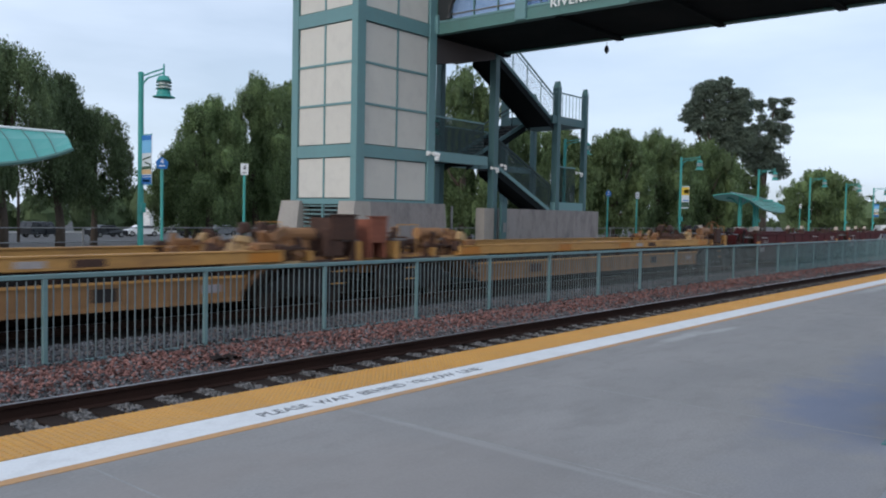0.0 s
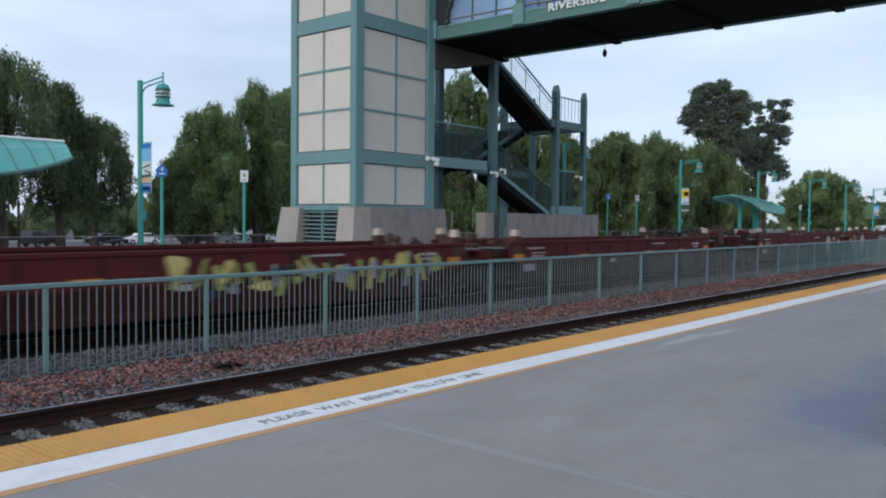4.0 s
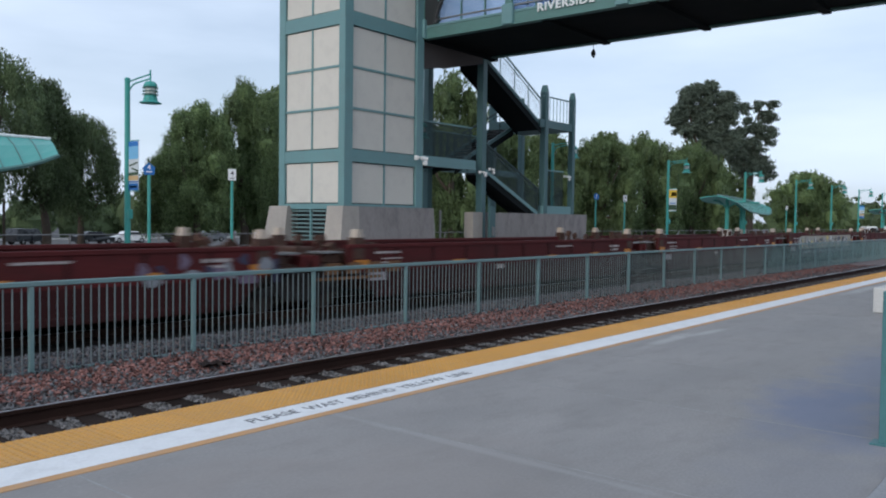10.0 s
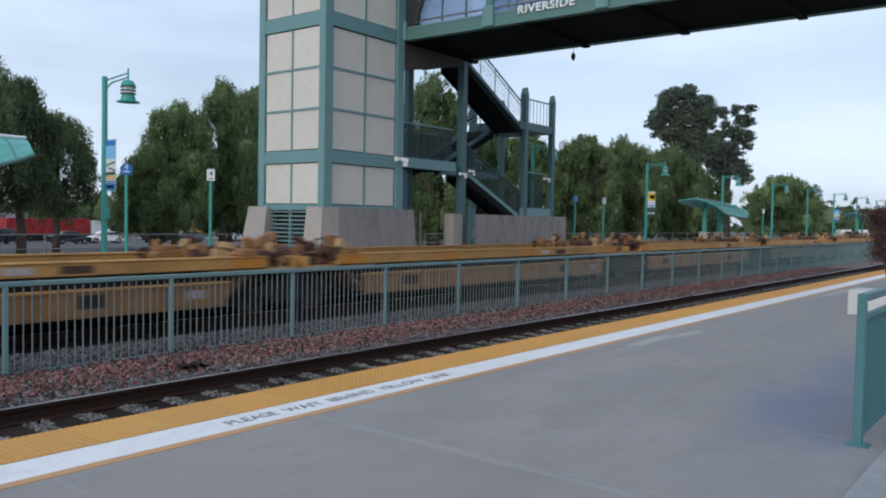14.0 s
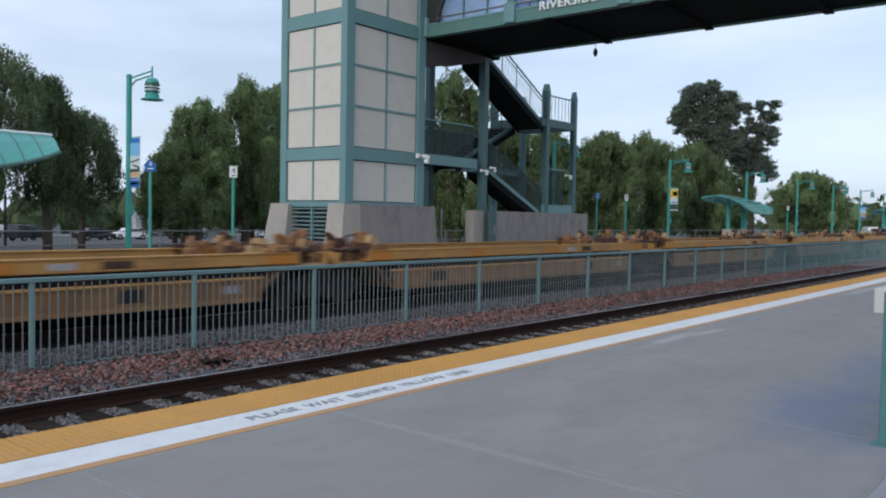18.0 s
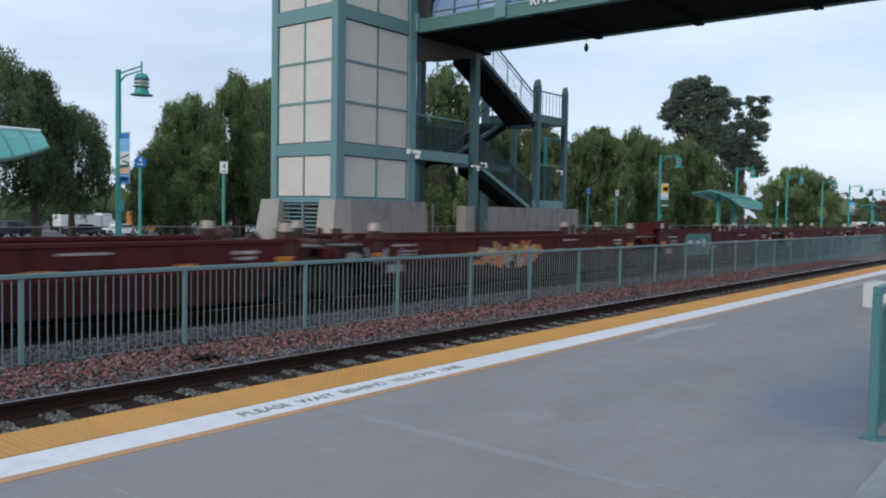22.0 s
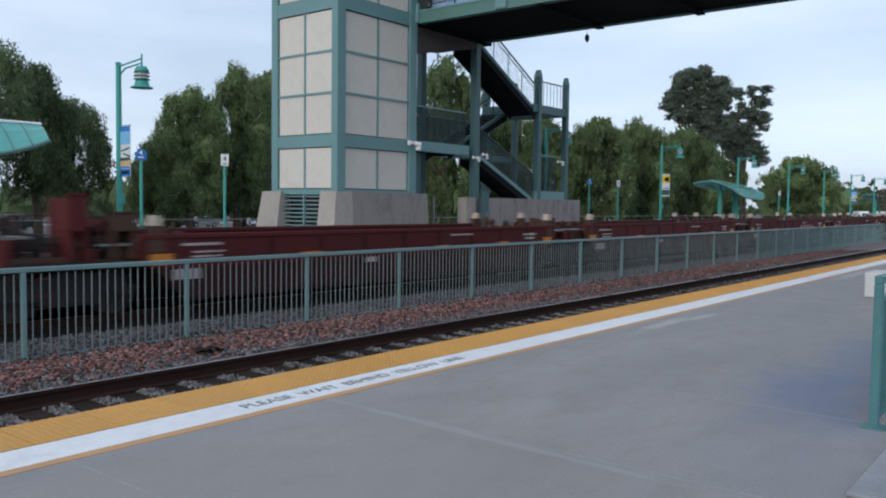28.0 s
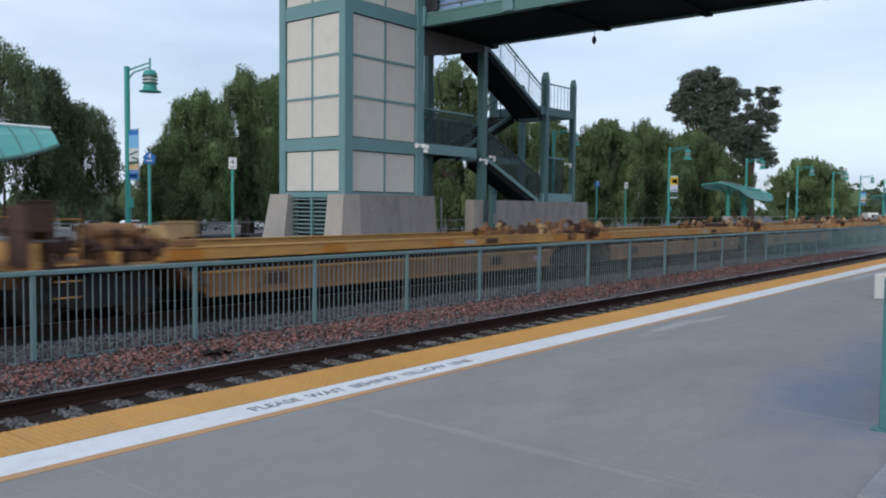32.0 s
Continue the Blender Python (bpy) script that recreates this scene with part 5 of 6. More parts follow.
for _k, _p, _x, _y, _r in (
        ("sedan", "red", 34.0, 92, 10), ("suv", "black", 41.0, 93, 20), ("sedan", "silver", 29.0, 94, 15), ("sedan", "black", 47.0, 90, 5), ("sedan", "white", 53.0, 93, 170),
        ("pickup", "white", 72.0, 92, 15), ("suv", "silver", 79.0, 94, 10), ("sedan", "grey", 66.0, 95, 175), ("sedan", "white", 85.0, 92, 0),
        ("suv", "black", 60.0, 92, 12), ("sedan", "white", 118.0, 74, 80), ("suv", "white", 158.0, 33, 30), ("sedan", "grey", 150.0, 30, 20), ("pickup", "silver", 131.0, 90, 20),
        ("suv", "white", 175.0, 33, 0), ("sedan", "silver", 190.0, 32, 0), ("sedan", "white", 210.0, 34, 0), ("suv", "white", 238.0, 33, 0)):
    parked(_k, _p, _x, _y, _r)

MOVERS = []


def mover(ob, y, z, x_at, t_at, speed, turn=0.0):
    """A vehicle that drives along the street: it stands at x_at at the time t_at."""
    MOVERS.append((ob, y, z, x_at, t_at, speed, turn))
    return ob


def make_bus():
    b = vehicle("school_bus", "yellow school bus with dark windows on the street", "bus", BUS, 2.4, "bus", [(-3.6 + k * 0.95, -2.85 + k * 0.95, 1.75, 2.4) for k in range(6)], (-2.4, 2.9), 0.48, pose(0, 0, 0),
                [("stripe", (-3.85, 3.9, -1.225, 1.225, 1.05, 1.12), TYRE), ("stripe", (-3.85, 3.9, -1.225, 1.225, 1.45, 1.5), TYRE), ("bumper", (3.95, 4.15, -1.15, 1.15, 0.5, 0.8), TYRE), ("roof_cap", (-3.8, 2.6, -0.9, 0.9, 2.98, 3.08), PAINTS["white"]), ("grille", (3.96, 4.05, -0.5, 0.5, 0.85, 1.25), TYRE)])
    return b


TRUCK = [(1.4, 0.7), (4.2, 0.7), (4.2, 1.6), (3.0, 1.75), (2.75, 2.7), (1.4, 2.75)]


def make_truck(name, label, box_paint, cab, length, height):
    x0 = 1.2 - length
    e = [("cargo_box", (x0, 1.2, -1.2, 1.2, 0.95, height), PAINTS[box_paint]), ("chassis", (x0, 3.6, -0.5, 0.5, 0.55, 0.9), TYRE), ("bumper", (4.15, 4.35, -1.1, 1.1, 0.5, 0.85), CHROME), ("exhaust", (1.24, 1.36, 0.85, 0.97, 1.0, 3.1), CHROME)]
    t = vehicle(name, label, "truck", TRUCK, 2.3, cab, [(1.7, 2.6, 1.85, 2.5)], (3.4, x0 + 1.0, x0 + 2.2), 0.5, pose(0, 0, 0), e)
    n = int(length / 0.9)
    for k in range(n):
        part("box_rib", bx(x0 + 0.3 + k * 0.9, x0 + 0.38 + k * 0.9, -1.23, 1.23, 1.0, height - 0.05), PAINTS[box_paint], t)
    return t


# street traffic: place and time of passing
STREET_Y, STREET_Z = 108.0, ground_z(108.0)
mover(make_bus(), STREET_Y, STREET_Z, 60.0, 13.0, 13.0)
mover(make_bus(), STREET_Y - 6, STREET_Z, 50.7, 21.0, 13.0)
mover(make_truck("lorry", "white dump truck with a ribbed body on the street", "white", "white", 6.2, 2.6), STREET_Y, STREET_Z, 56.0, 20.0, 8.0)
mover(make_truck("lorry", "white dump truck with a ribbed body on the street", "white", "white", 5.6, 2.5), STREET_Y, STREET_Z, 49.9, 21.1, 8.0)
mover(make_truck("lorry", "semi truck with a red load and white cab", "red", "white", 11.0, 3.0), STREET_Y, STREET_Z, 57.5, 14.0, 11.0)
mover(make_truck("lorry", "delivery truck with a pale box body on the street", "silver", "white", 8.0, 3.6), STREET_Y + 4, STREET_Z, 66.0, 17.0, 5.0)
mover(make_truck("lorry", "white box truck on the street", "white", "white", 5.5, 3.7), STREET_Y, STREET_Z, 66.5, 0.0, 4.0)


def make_car_park_bits():
    k = tagged(thing("street_kerb", "pale concrete kerb along the street", ""), kind="structure")
    part("kerb_stone", bx(-60, 300, 112.5, 113.0, -2.3, -1.7), mat("far_kerb", (0.45, 0.44, 0.42), 0.8), k)
    for x, y in ((29.0, 70.0), (47.0, 70.0), (64.0, 66.0)):
        t = thing("wooden_pole", "grey wooden pole in the car park", "pole", "poles in the car park", at=pose(x, y, ground_z(y)))
        part("shaft", tube(bmesh.new(), [(0, 0, 0), (0, 0, 4.2 if x < 40 else 2.4)], 0.13, 8, 0.11), BARK, t)
    f = thing("boundary_fence", "low wire fence behind the far platform", "fence")
    for i in range(54):
        x = -6 + i * 3.0
        part("post", tube(bmesh.new(), [(x, 24.4, -0.3), (x, 24.4, 1.0)], 0.03, 6), STEEL, f)
    for z in (0.98, 0.55, 0.1):
        part("rail", tube(bmesh.new(), [(-6, 24.4, z), (153, 24.4, z)], 0.018, 6), STEEL, f)


make_car_park_bits()


# ---- the train: empty articulated well cars on the second track ----
SPEED = 21.8
UNIT_L, COUPLING = 16.74, 3.8
RED = mat("oxide_red_paint", (0.086, 0.018, 0.018), 0.75, spec=0.15, vary=0.16, big=0.5, fine=12, each=0.12, bump=0.05, dirt=(0.04, 0.018, 0.016), dirt_amount=0.6, stretch=(0.5, 1, 1.5))
RED_DARK = mat("dark_red_paint", (0.036, 0.011, 0.011), 0.8, spec=0.15, vary=0.3, big=0.6, fine=12, bump=0.06, dirt=(0.02, 0.012, 0.011), dirt_amount=0.7, stretch=(0.5, 1, 1.2))
RED_NEW = mat("maroon_paint", (0.14, 0.024, 0.024), 0.6, spec=0.25, vary=0.12, big=0.5, fine=12, bump=0.05, dirt=(0.09, 0.03, 0.03), dirt_amount=0.5, stretch=(0.5, 1, 1.5))
TTX = mat("faded_yellow_paint", (0.50, 0.265, 0.075), 0.65, vary=0.16, big=0.6, fine=12, each=0.12, bump=0.06, dirt=(0.21, 0.105, 0.05), dirt_amount=0.65, stretch=(0.5, 1, 1.5))
TTX_LOW = mat("weathered_yellow_paint", (0.27, 0.132, 0.055), 0.7, vary=0.2, big=0.7, fine=12, each=0.15, bump=0.06, dirt=(0.16, 0.085, 0.045), dirt_amount=0.7, stretch=(1.5, 1, 0.5))
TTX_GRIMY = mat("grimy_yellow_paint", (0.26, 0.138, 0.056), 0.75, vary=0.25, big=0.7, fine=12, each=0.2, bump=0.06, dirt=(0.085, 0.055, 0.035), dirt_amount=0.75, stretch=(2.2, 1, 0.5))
RUST_BRIGHT = mat("orange_rust", (0.25, 0.085, 0.05), 0.85, vary=0.3, big=1.5, fine=15, bump=0.15, dirt=(0.09, 0.035, 0.025), dirt_amount=0.6)
RUST = mat("dark_rust", (0.075, 0.038, 0.026), 0.85, vary=0.3, big=1.5, fine=15, bump=0.15, dirt=(0.03, 0.022, 0.02), dirt_amount=0.6)
# grime on bogies and gear; painted shade in the yellow cars' recess
GRIME_SHADE = mat("grimy_shaded_steel", (0.020, 0.017, 0.016), 0.8, vary=0.3, big=2, fine=15, bump=0.15)
WHEEL_STEEL = mat("wheel_steel", (0.06, 0.045, 0.038), 0.6, metal=0.4, vary=0.3)
CREAM = mat("cream_guide_paint", (0.50, 0.42, 0.34), 0.6, vary=0.15, big=3, dirt=(0.35, 0.2, 0.12), dirt_amount=0.4)
CREAM_OCHRE = mat("pale_ochre_paint", (0.42, 0.28, 0.13), 0.7, vary=0.2, big=3, dirt=(0.22, 0.1, 0.05), dirt_amount=0.6)
SAFETY = mat("orange_reflector", (0.50, 0.19, 0.02), 0.5, vary=0.12, big=3, dirt=(0.3, 0.12, 0.03), dirt_amount=0.4)
STENCIL = mat("white_stencil", (0.40, 0.36, 0.345), 0.6, vary=0.2, big=6, dirt=(0.2, 0.1, 0.09), dirt_amount=0.5)
FADED = mat("faded_lettering", (0.17, 0.085, 0.035), 0.7, vary=0.25, big=4, dirt=(0.08, 0.03, 0.02), dirt_amount=0.7)
FADED_SAND = mat("faded_sand_lettering", (0.30, 0.19, 0.13), 0.7, vary=0.25, big=4, dirt=(0.12, 0.04, 0.035), dirt_amount=0.7)
PATCH_GREY = mat("grey_paint", (0.30, 0.27, 0.28), 0.6, vary=0.2, big=3)
SPRAY = {"white": mat("white_spray", (0.55, 0.54, 0.52), 0.5, vary=0.2, big=3), "black": mat("black_spray", (0.018, 0.020, 0.03), 0.5, vary=0.2, big=3), "navy": mat("navy_spray", (0.035, 0.035, 0.07), 0.5, vary=0.2, big=3),
         "yellow": mat("yellow_spray", (0.55, 0.45, 0.16), 0.5, vary=0.2, big=3), "green": mat("green_spray", (0.045, 0.17, 0.145), 0.5, vary=0.2, big=3), "orange": mat("orange_spray", (0.60, 0.18, 0.06), 0.5, vary=0.2, big=3),
         "sand": mat("sand_spray", (0.36, 0.33, 0.26), 0.5, vary=0.2, big=3), "grey": mat("grey_spray", (0.24, 0.25, 0.27), 0.5, vary=0.2, big=3), "mauve": mat("mauve_spray", (0.16, 0.12, 0.17), 0.5, vary=0.2, big=3), "lime": mat("lime_spray", (0.32, 0.33, 0.09), 0.5, vary=0.2, big=3)}


def add_truck(unit, x):
    """A two-axle bogie centred at x."""
    t = part("bogie", bx(x - 0.22, x + 0.22, -1.1, 1.1, 0.5, 0.85, bev=0.03), GRIME_SHADE, unit, "dark cast steel bogie")
    for s in (-1, 1):
        y = s * 1.02
        prof = [(x - 1.25, 0.52), (x - 0.9, 0.62), (x - 0.4, 0.82), (x + 0.4, 0.82), (x + 0.9, 0.62), (x + 1.25, 0.52), (x + 1.2, 0.36), (x + 0.75, 0.40), (x + 0.4, 0.24), (x - 0.4, 0.24), (x - 0.75, 0.40), (x - 1.2, 0.36)]
        part("side_frame", prism(bmesh.new(), prof, "y", y - 0.07, y + 0.07), GRIME_SHADE, t)
    for dx in (-0.89, 0.89):
        a = part("axle", tube(bmesh.new(), [(x + dx, -0.8, 0.42), (x + dx, 0.8, 0.42)], 0.08, 8), GRIME_SHADE, t)
        for s in (-1, 1):
            y = s * 0.75
            bm = tube(bmesh.new(), [(x + dx, y - 0.065, 0.42), (x + dx, y + 0.065, 0.42)], 0.42, 20)
            tube(bm, [(x + dx, y - s * 0.065 - 0.015, 0.42), (x + dx, y - s * 0.065 + 0.015, 0.42)], 0.445, 20)
            part("wheel", bm, WHEEL_STEEL, t)


def guide_post(unit, x, y, z, m, h=0.36):
    bm = bx(x - 0.115, x + 0.115, y - 0.09, y + 0.09, z, z + h)
    for v in bm.verts:
        if v.co.z > z + h / 2:
            v.co.x = x + (v.co.x - x) * 0.68
    p = part("guide_post", bm, m, unit, "cream container guide on the corner")
    part("post_foot", bx(x - 0.17, x + 0.17, y - 0.1, y + 0.1, z - 0.5, z), RUST, p)


def heap_of_gear(name, unit, x0, x1, z0, z1, m, seed, n, label=""):
    """Locks, levers, steps and pipes crowded over the bogie, as one worn assembly."""
    rnd = random.Random(seed)
    bm = bx(x0 - 0.1, x1 + 0.1, -1.42, 1.42, z0 - 0.12, z0 - 0.05)
    for k in range(n):
        x, y = rnd.uniform(x0, x1), rnd.choice((-1, 1)) * rnd.uniform(0.5, 1.42)
        a, b, c = rnd.uniform(0.05, 0.22), rnd.uniform(0.04, 0.13), rnd.uniform(0.04, 0.15)
        z = z0 + (z1 - z0 - 2 * c) * rnd.random() ** 1.7
        if k % 3 == 2:
            r = rnd.uniform(0.02, 0.045)
            tube(bm, [(x - a * 1.2, y, z0 - 0.08), (x - a, y, z + c), (x + a, y + 0.05, z + c + 0.05), (x + a * 1.2, y, z0 - 0.08)], r, 6)
        else:
            t = bx(-a, a, -b, b, -c, c, bev=0.02)
            taper, lean = rnd.uniform(0.35, 1.0), rnd.uniform(-0.5, 0.5)
            for v in t.verts:
                if v.co.z > 0:
                    v.co.x = v.co.x * taper + lean * a
                    v.co.y *= rnd.uniform(0.8, 1.0)
            merge(bm, t, pose(x, y, z + c, rnd.uniform(-8, 8), rnd.uniform(-25, 25), rnd.uniform(-12, 12)))
            box(bm, x - a * 0.4, x + a * 0.4, y - b * 0.5, y + b * 0.5, z0 - 0.1, z + c)
    return part(name, bm, m, unit, label)


def end_deck(unit, side, paint, steel, x_in, x_out, top):
    """Platform over the bogie with crossovers, castings, brake gear."""
    lo, hi = sorted((side * x_in, side * x_out))
    d = part("end_deck", bx(lo, hi, -1.25, 1.25, 0.92, 1.06), steel, unit)
    part("end_sill", bx(min(side * (x_out - 0.14), side * x_out), max(side * (x_out - 0.14), side * x_out), -1.42, 1.42, 0.98, 1.26), paint, unit)
    part("centre_sill", bx(lo, hi, -0.32, 0.32, 0.62, 0.92), steel, unit)
    for y in (-1.05, 1.05):
        xc = side * (x_in + 0.35)
        part("casting", bx(xc - 0.3, xc + 0.3, y - 0.22, y + 0.22, 1.06, 1.34, bev=0.03), steel, d)
    return d


def coupler_end(unit, side, paint, steel, x0, top):
    lo, hi = sorted((side * x0, side * (x0 + 1.45)))
    part("coupler_deck", bx(lo, hi, -1.3, 1.3, 0.98, 1.12), steel, unit)
    part("coupler_sill", bx(lo, hi, -0.3, 0.3, 0.6, 0.98), steel, unit)
    e = side * (x0 + 1.45)
    part("buffer_beam", bx(min(e, e - side * 0.14), max(e, e - side * 0.14), -1.45, 1.45, 0.95, 1.45), paint, unit)
    part("coupler", bx(*sorted((e, e + side * 0.55)), -0.16, 0.16, 0.72, 1.0, bev=0.04), GRIME_SHADE, unit)
    # hand brake wheel, ladder, end rails and hoses
    xb = e - side * 0.35
    braked = side > 0
    if braked:
        b = part("brake_stand", bx(xb - 0.05, xb + 0.05, -0.95, -0.85, 1.1, 1.95), steel, unit)
        part("brake_wheel", tube(bmesh.new(), [(xb + 0.07, -0.9 + 0.28 * math.cos(k * math.tau / 16), 1.75 + 0.28 * math.sin(k * math.tau / 16)) for k in range(17)], 0.022, 6), steel, b)
    for y in (-1.38, 1.38):
        g = part("grab_rail", tube(bmesh.new(), [(xb - 0.5 * side, y, 1.05), (xb - 0.5 * side, y, 1.85), (xb + 0.2 * side, y, 1.85), (xb + 0.2 * side, y, 1.05)], 0.02, 6), paint, unit)
        for k in range(3):
            part("rung", tube(bmesh.new(), [(xb - 0.5 * side, y, 0.5 + k * 0.28), (xb - 0.1 * side, y, 0.5 + k * 0.28)], 0.016, 6), paint, g)
    if braked:
        part("end_bulkhead", bx(*sorted((xb - side * 0.75, xb - side * 0.2)), -1.42, -1.30, 1.12, 1.92 if paint is not TTX else 1.75, bev=0.02), RUST, unit)
    heap_of_gear("brake_gear", unit, *sorted((e - side * 0.1, e - side * 1.7)), 1.1, 1.92, GRIME_SHADE if paint is not TTX else RUST, 31, 26, "dark brake rigging and pipes")
    part("air_tank", tube(bmesh.new(), [(xb - side * 1.75, -1.05, 1.62), (xb - side * 0.85, -1.05, 1.62)], 0.15, 14), RED if paint is not TTX else TTX_LOW, unit, "painted brake air reservoir")
    part("tank_bracket", bx(*sorted((xb - side * 1.6, xb - side * 1.0)), -1.15, -0.95, 1.1, 1.50), steel, unit)
    part("brake_cylinder", tube(bmesh.new(), [(xb - side * 0.45, 0.2, 1.28), (xb - side * 0.45, 0.9, 1.28)], 0.16, 10), RUST, unit)
    part("walkway", bx(*sorted((e - side * 0.5, e - side * 0.05)), -1.35, 1.35, 1.46, 1.5), STEEL, unit)


def well_unit(kind, L, first, last):
    """One well of an articulated car; its bogie stands under the right end, and under the left end too if it is the first."""
    red = kind != "yellow"
    paint = {"red": RED, "new": RED_NEW, "yellow": TTX}[kind]
    steel = RUST if red else TTX_LOW
    label = {"red": "oxide red empty container well car, weathered, passing on rails", "new": "bright maroon empty container well car passing on rails", "yellow": "faded yellow empty container well car, rust streaked"}[kind]
    u = thing("well_car", label, "rail car", "cars of the freight train")
    h = L / 2
    w_top, w_bot = h - 1.05, h - 2.1
    if red:
        for s in (-1, 1):
            y0, y1 = sorted((s * 1.44, s * 1.50))
            prof = [(-w_top, 1.47), (w_top, 1.47), (w_top, 1.00), (w_top - 0.35, 0.84), (-w_top + 0.35, 0.84), (-w_top, 1.00)]
            part("lower_plate", prism(bmesh.new(), [(w_top - 0.35, 0.84), (w_bot, 0.26), (-w_bot, 0.26), (-w_top + 0.35, 0.84)], "y", y0, y1), RED_DARK if kind == "red" else paint, u, "darker lower side plate")
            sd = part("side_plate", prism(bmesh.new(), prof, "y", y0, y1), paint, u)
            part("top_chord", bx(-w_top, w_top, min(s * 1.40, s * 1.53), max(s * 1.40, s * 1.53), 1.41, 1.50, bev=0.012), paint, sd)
            part("bottom_chord", bx(-w_bot, w_bot, min(s * 1.38, s * 1.54), max(s * 1.38, s * 1.54), 0.22, 0.36, bev=0.012), RED_DARK if kind == "red" else paint, sd)
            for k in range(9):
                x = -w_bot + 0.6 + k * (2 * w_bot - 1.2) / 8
                part("rib", bx(x - 0.035, x + 0.035, min(s * 1.50, s * 1.515), max(s * 1.50, s * 1.515), 0.36, 1.41), RED_DARK if kind == "red" else paint, sd)
    else:
        for s in (-1, 1):
            ch = part("top_chord", bx(-w_top, w_top, min(s * 1.34, s * 1.55), max(s * 1.34, s * 1.55), 1.05, 1.28, bev=0.015), paint, u)
            part("chord_lip", bx(-w_top, w_top, min(s * 1.30, s * 1.57), max(s * 1.30, s * 1.57), 1.28, 1.305), paint, ch)
            y0, y1 = sorted((s * 1.16, s * 1.20))
            prof = [(-w_top + 0.1, 1.05), (w_top - 0.1, 1.05), (w_bot, 0.74), (-w_bot, 0.74)]
            # near-black plate paints in the shade below the overhanging chord
            part("recess_plate", prism(bmesh.new(), prof, "y", y0, y1), GRIME_SHADE, u)
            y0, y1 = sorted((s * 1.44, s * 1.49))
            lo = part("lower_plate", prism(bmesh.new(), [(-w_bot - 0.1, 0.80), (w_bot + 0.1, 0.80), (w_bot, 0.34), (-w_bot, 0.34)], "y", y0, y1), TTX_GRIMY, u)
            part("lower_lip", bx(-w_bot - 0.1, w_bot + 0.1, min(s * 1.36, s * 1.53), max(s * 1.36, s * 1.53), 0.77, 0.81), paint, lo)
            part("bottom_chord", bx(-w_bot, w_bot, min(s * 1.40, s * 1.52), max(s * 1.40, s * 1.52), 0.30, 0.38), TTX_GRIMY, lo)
            for k in range(8):
                x = -w_bot + 0.3 + k * (2 * w_bot - 0.6) / 7
                part("post", bx(x - 0.07, x + 0.07, min(s * 1.20, s * 1.34), max(s * 1.20, s * 1.34), 0.80, 1.05), RUST, ch)
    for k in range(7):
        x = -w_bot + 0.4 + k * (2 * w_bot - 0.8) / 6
        part("cross_beam", bx(x - 0.15, x + 0.15, -1.40, 1.40, 0.38, 0.50), GRIME_SHADE, u)
    # closed floor added to stop light from leaking under the car
    part("well_floor", bx(-w_bot, w_bot, -1.38, 1.38, 0.33 if red else 0.38, 0.36 if red else 0.41), GRIME_SHADE, u)
    top = 1.47 if red else 1.28
    for s in (-1, 1):
        bm = prism(bmesh.new(), [(s * (w_bot - 0.1), 0.35), (s * (w_bot - 0.02), 0.35), (s * (w_top + 0.05), 1.25), (s * (w_top - 0.03), 1.25)], "y", -1.38, 1.38)
        part("end_slope", bm, steel, u)
        end_deck(u, s, paint, steel, w_top - 0.15, h - 0.12, top)
        # clutter over the bogie: crossover steps, locks and levers
        part("crossover", bx(min(s * (h - 1.0), s * (h - 0.3)), max(s * (h - 1.0), s * (h - 0.3)), -1.4, -0.9, 1.30, 1.34), STEEL if red else RUST, u)
        g0, g1 = sorted((s * (h - 2.3), s * (h - 0.25)))
        if red:
            heap_of_gear("lock_gear", u, g0, g1, 1.06, 1.72, RUST, 41 + s, 22, "rusty locks and levers over the bogie")
        else:
            heap_of_gear("lock_gear", u, g0, g1, 1.05, 1.74, TTX_LOW, 43 + s, 20, "weathered yellow container locks and steps")
            heap_of_gear("lock_lever", u, g0, g1, 1.05, 1.72, RUST, 53 + s, 20, "rusty levers and pipes")
            heap_of_gear("lock_pad", u, g0, g1, 1.1, 1.66, CREAM_OCHRE, 63 + s, 9, "pale worn lock pads")
        for y in (-1.42, 1.42):
            if red:
                guide_post(u, s * (h - 1.4), y, 1.66, CREAM, 0.19)
            else:
                xx = s * (h - 1.55)
                part("corner_lock", bx(xx - 0.22, xx + 0.22, y - 0.12, y + 0.12, 1.30, 1.46, bev=0.03), TTX_LOW, u)
                part("guide", bx(xx + s * 0.5 - 0.12, xx + s * 0.5 + 0.12, y - 0.1, y + 0.1, 1.16, 1.42, bev=0.03), RUST, u)
        part("lock_box", bx(min(s * (h - 0.85), s * (h - 0.45)), max(s * (h - 0.85), s * (h - 0.45)), -0.6, 0.6, 1.06, 1.42, bev=0.04), RUST, u)
        part("lever", tube(bmesh.new(), [(s * (h - 1.2), -1.3, 1.1), (s * (h - 0.7), -1.35, 1.55)], 0.025, 6), steel, u)
    # plates and stencils on the near side
    if red:
        yy = (-1.515, -1.503)
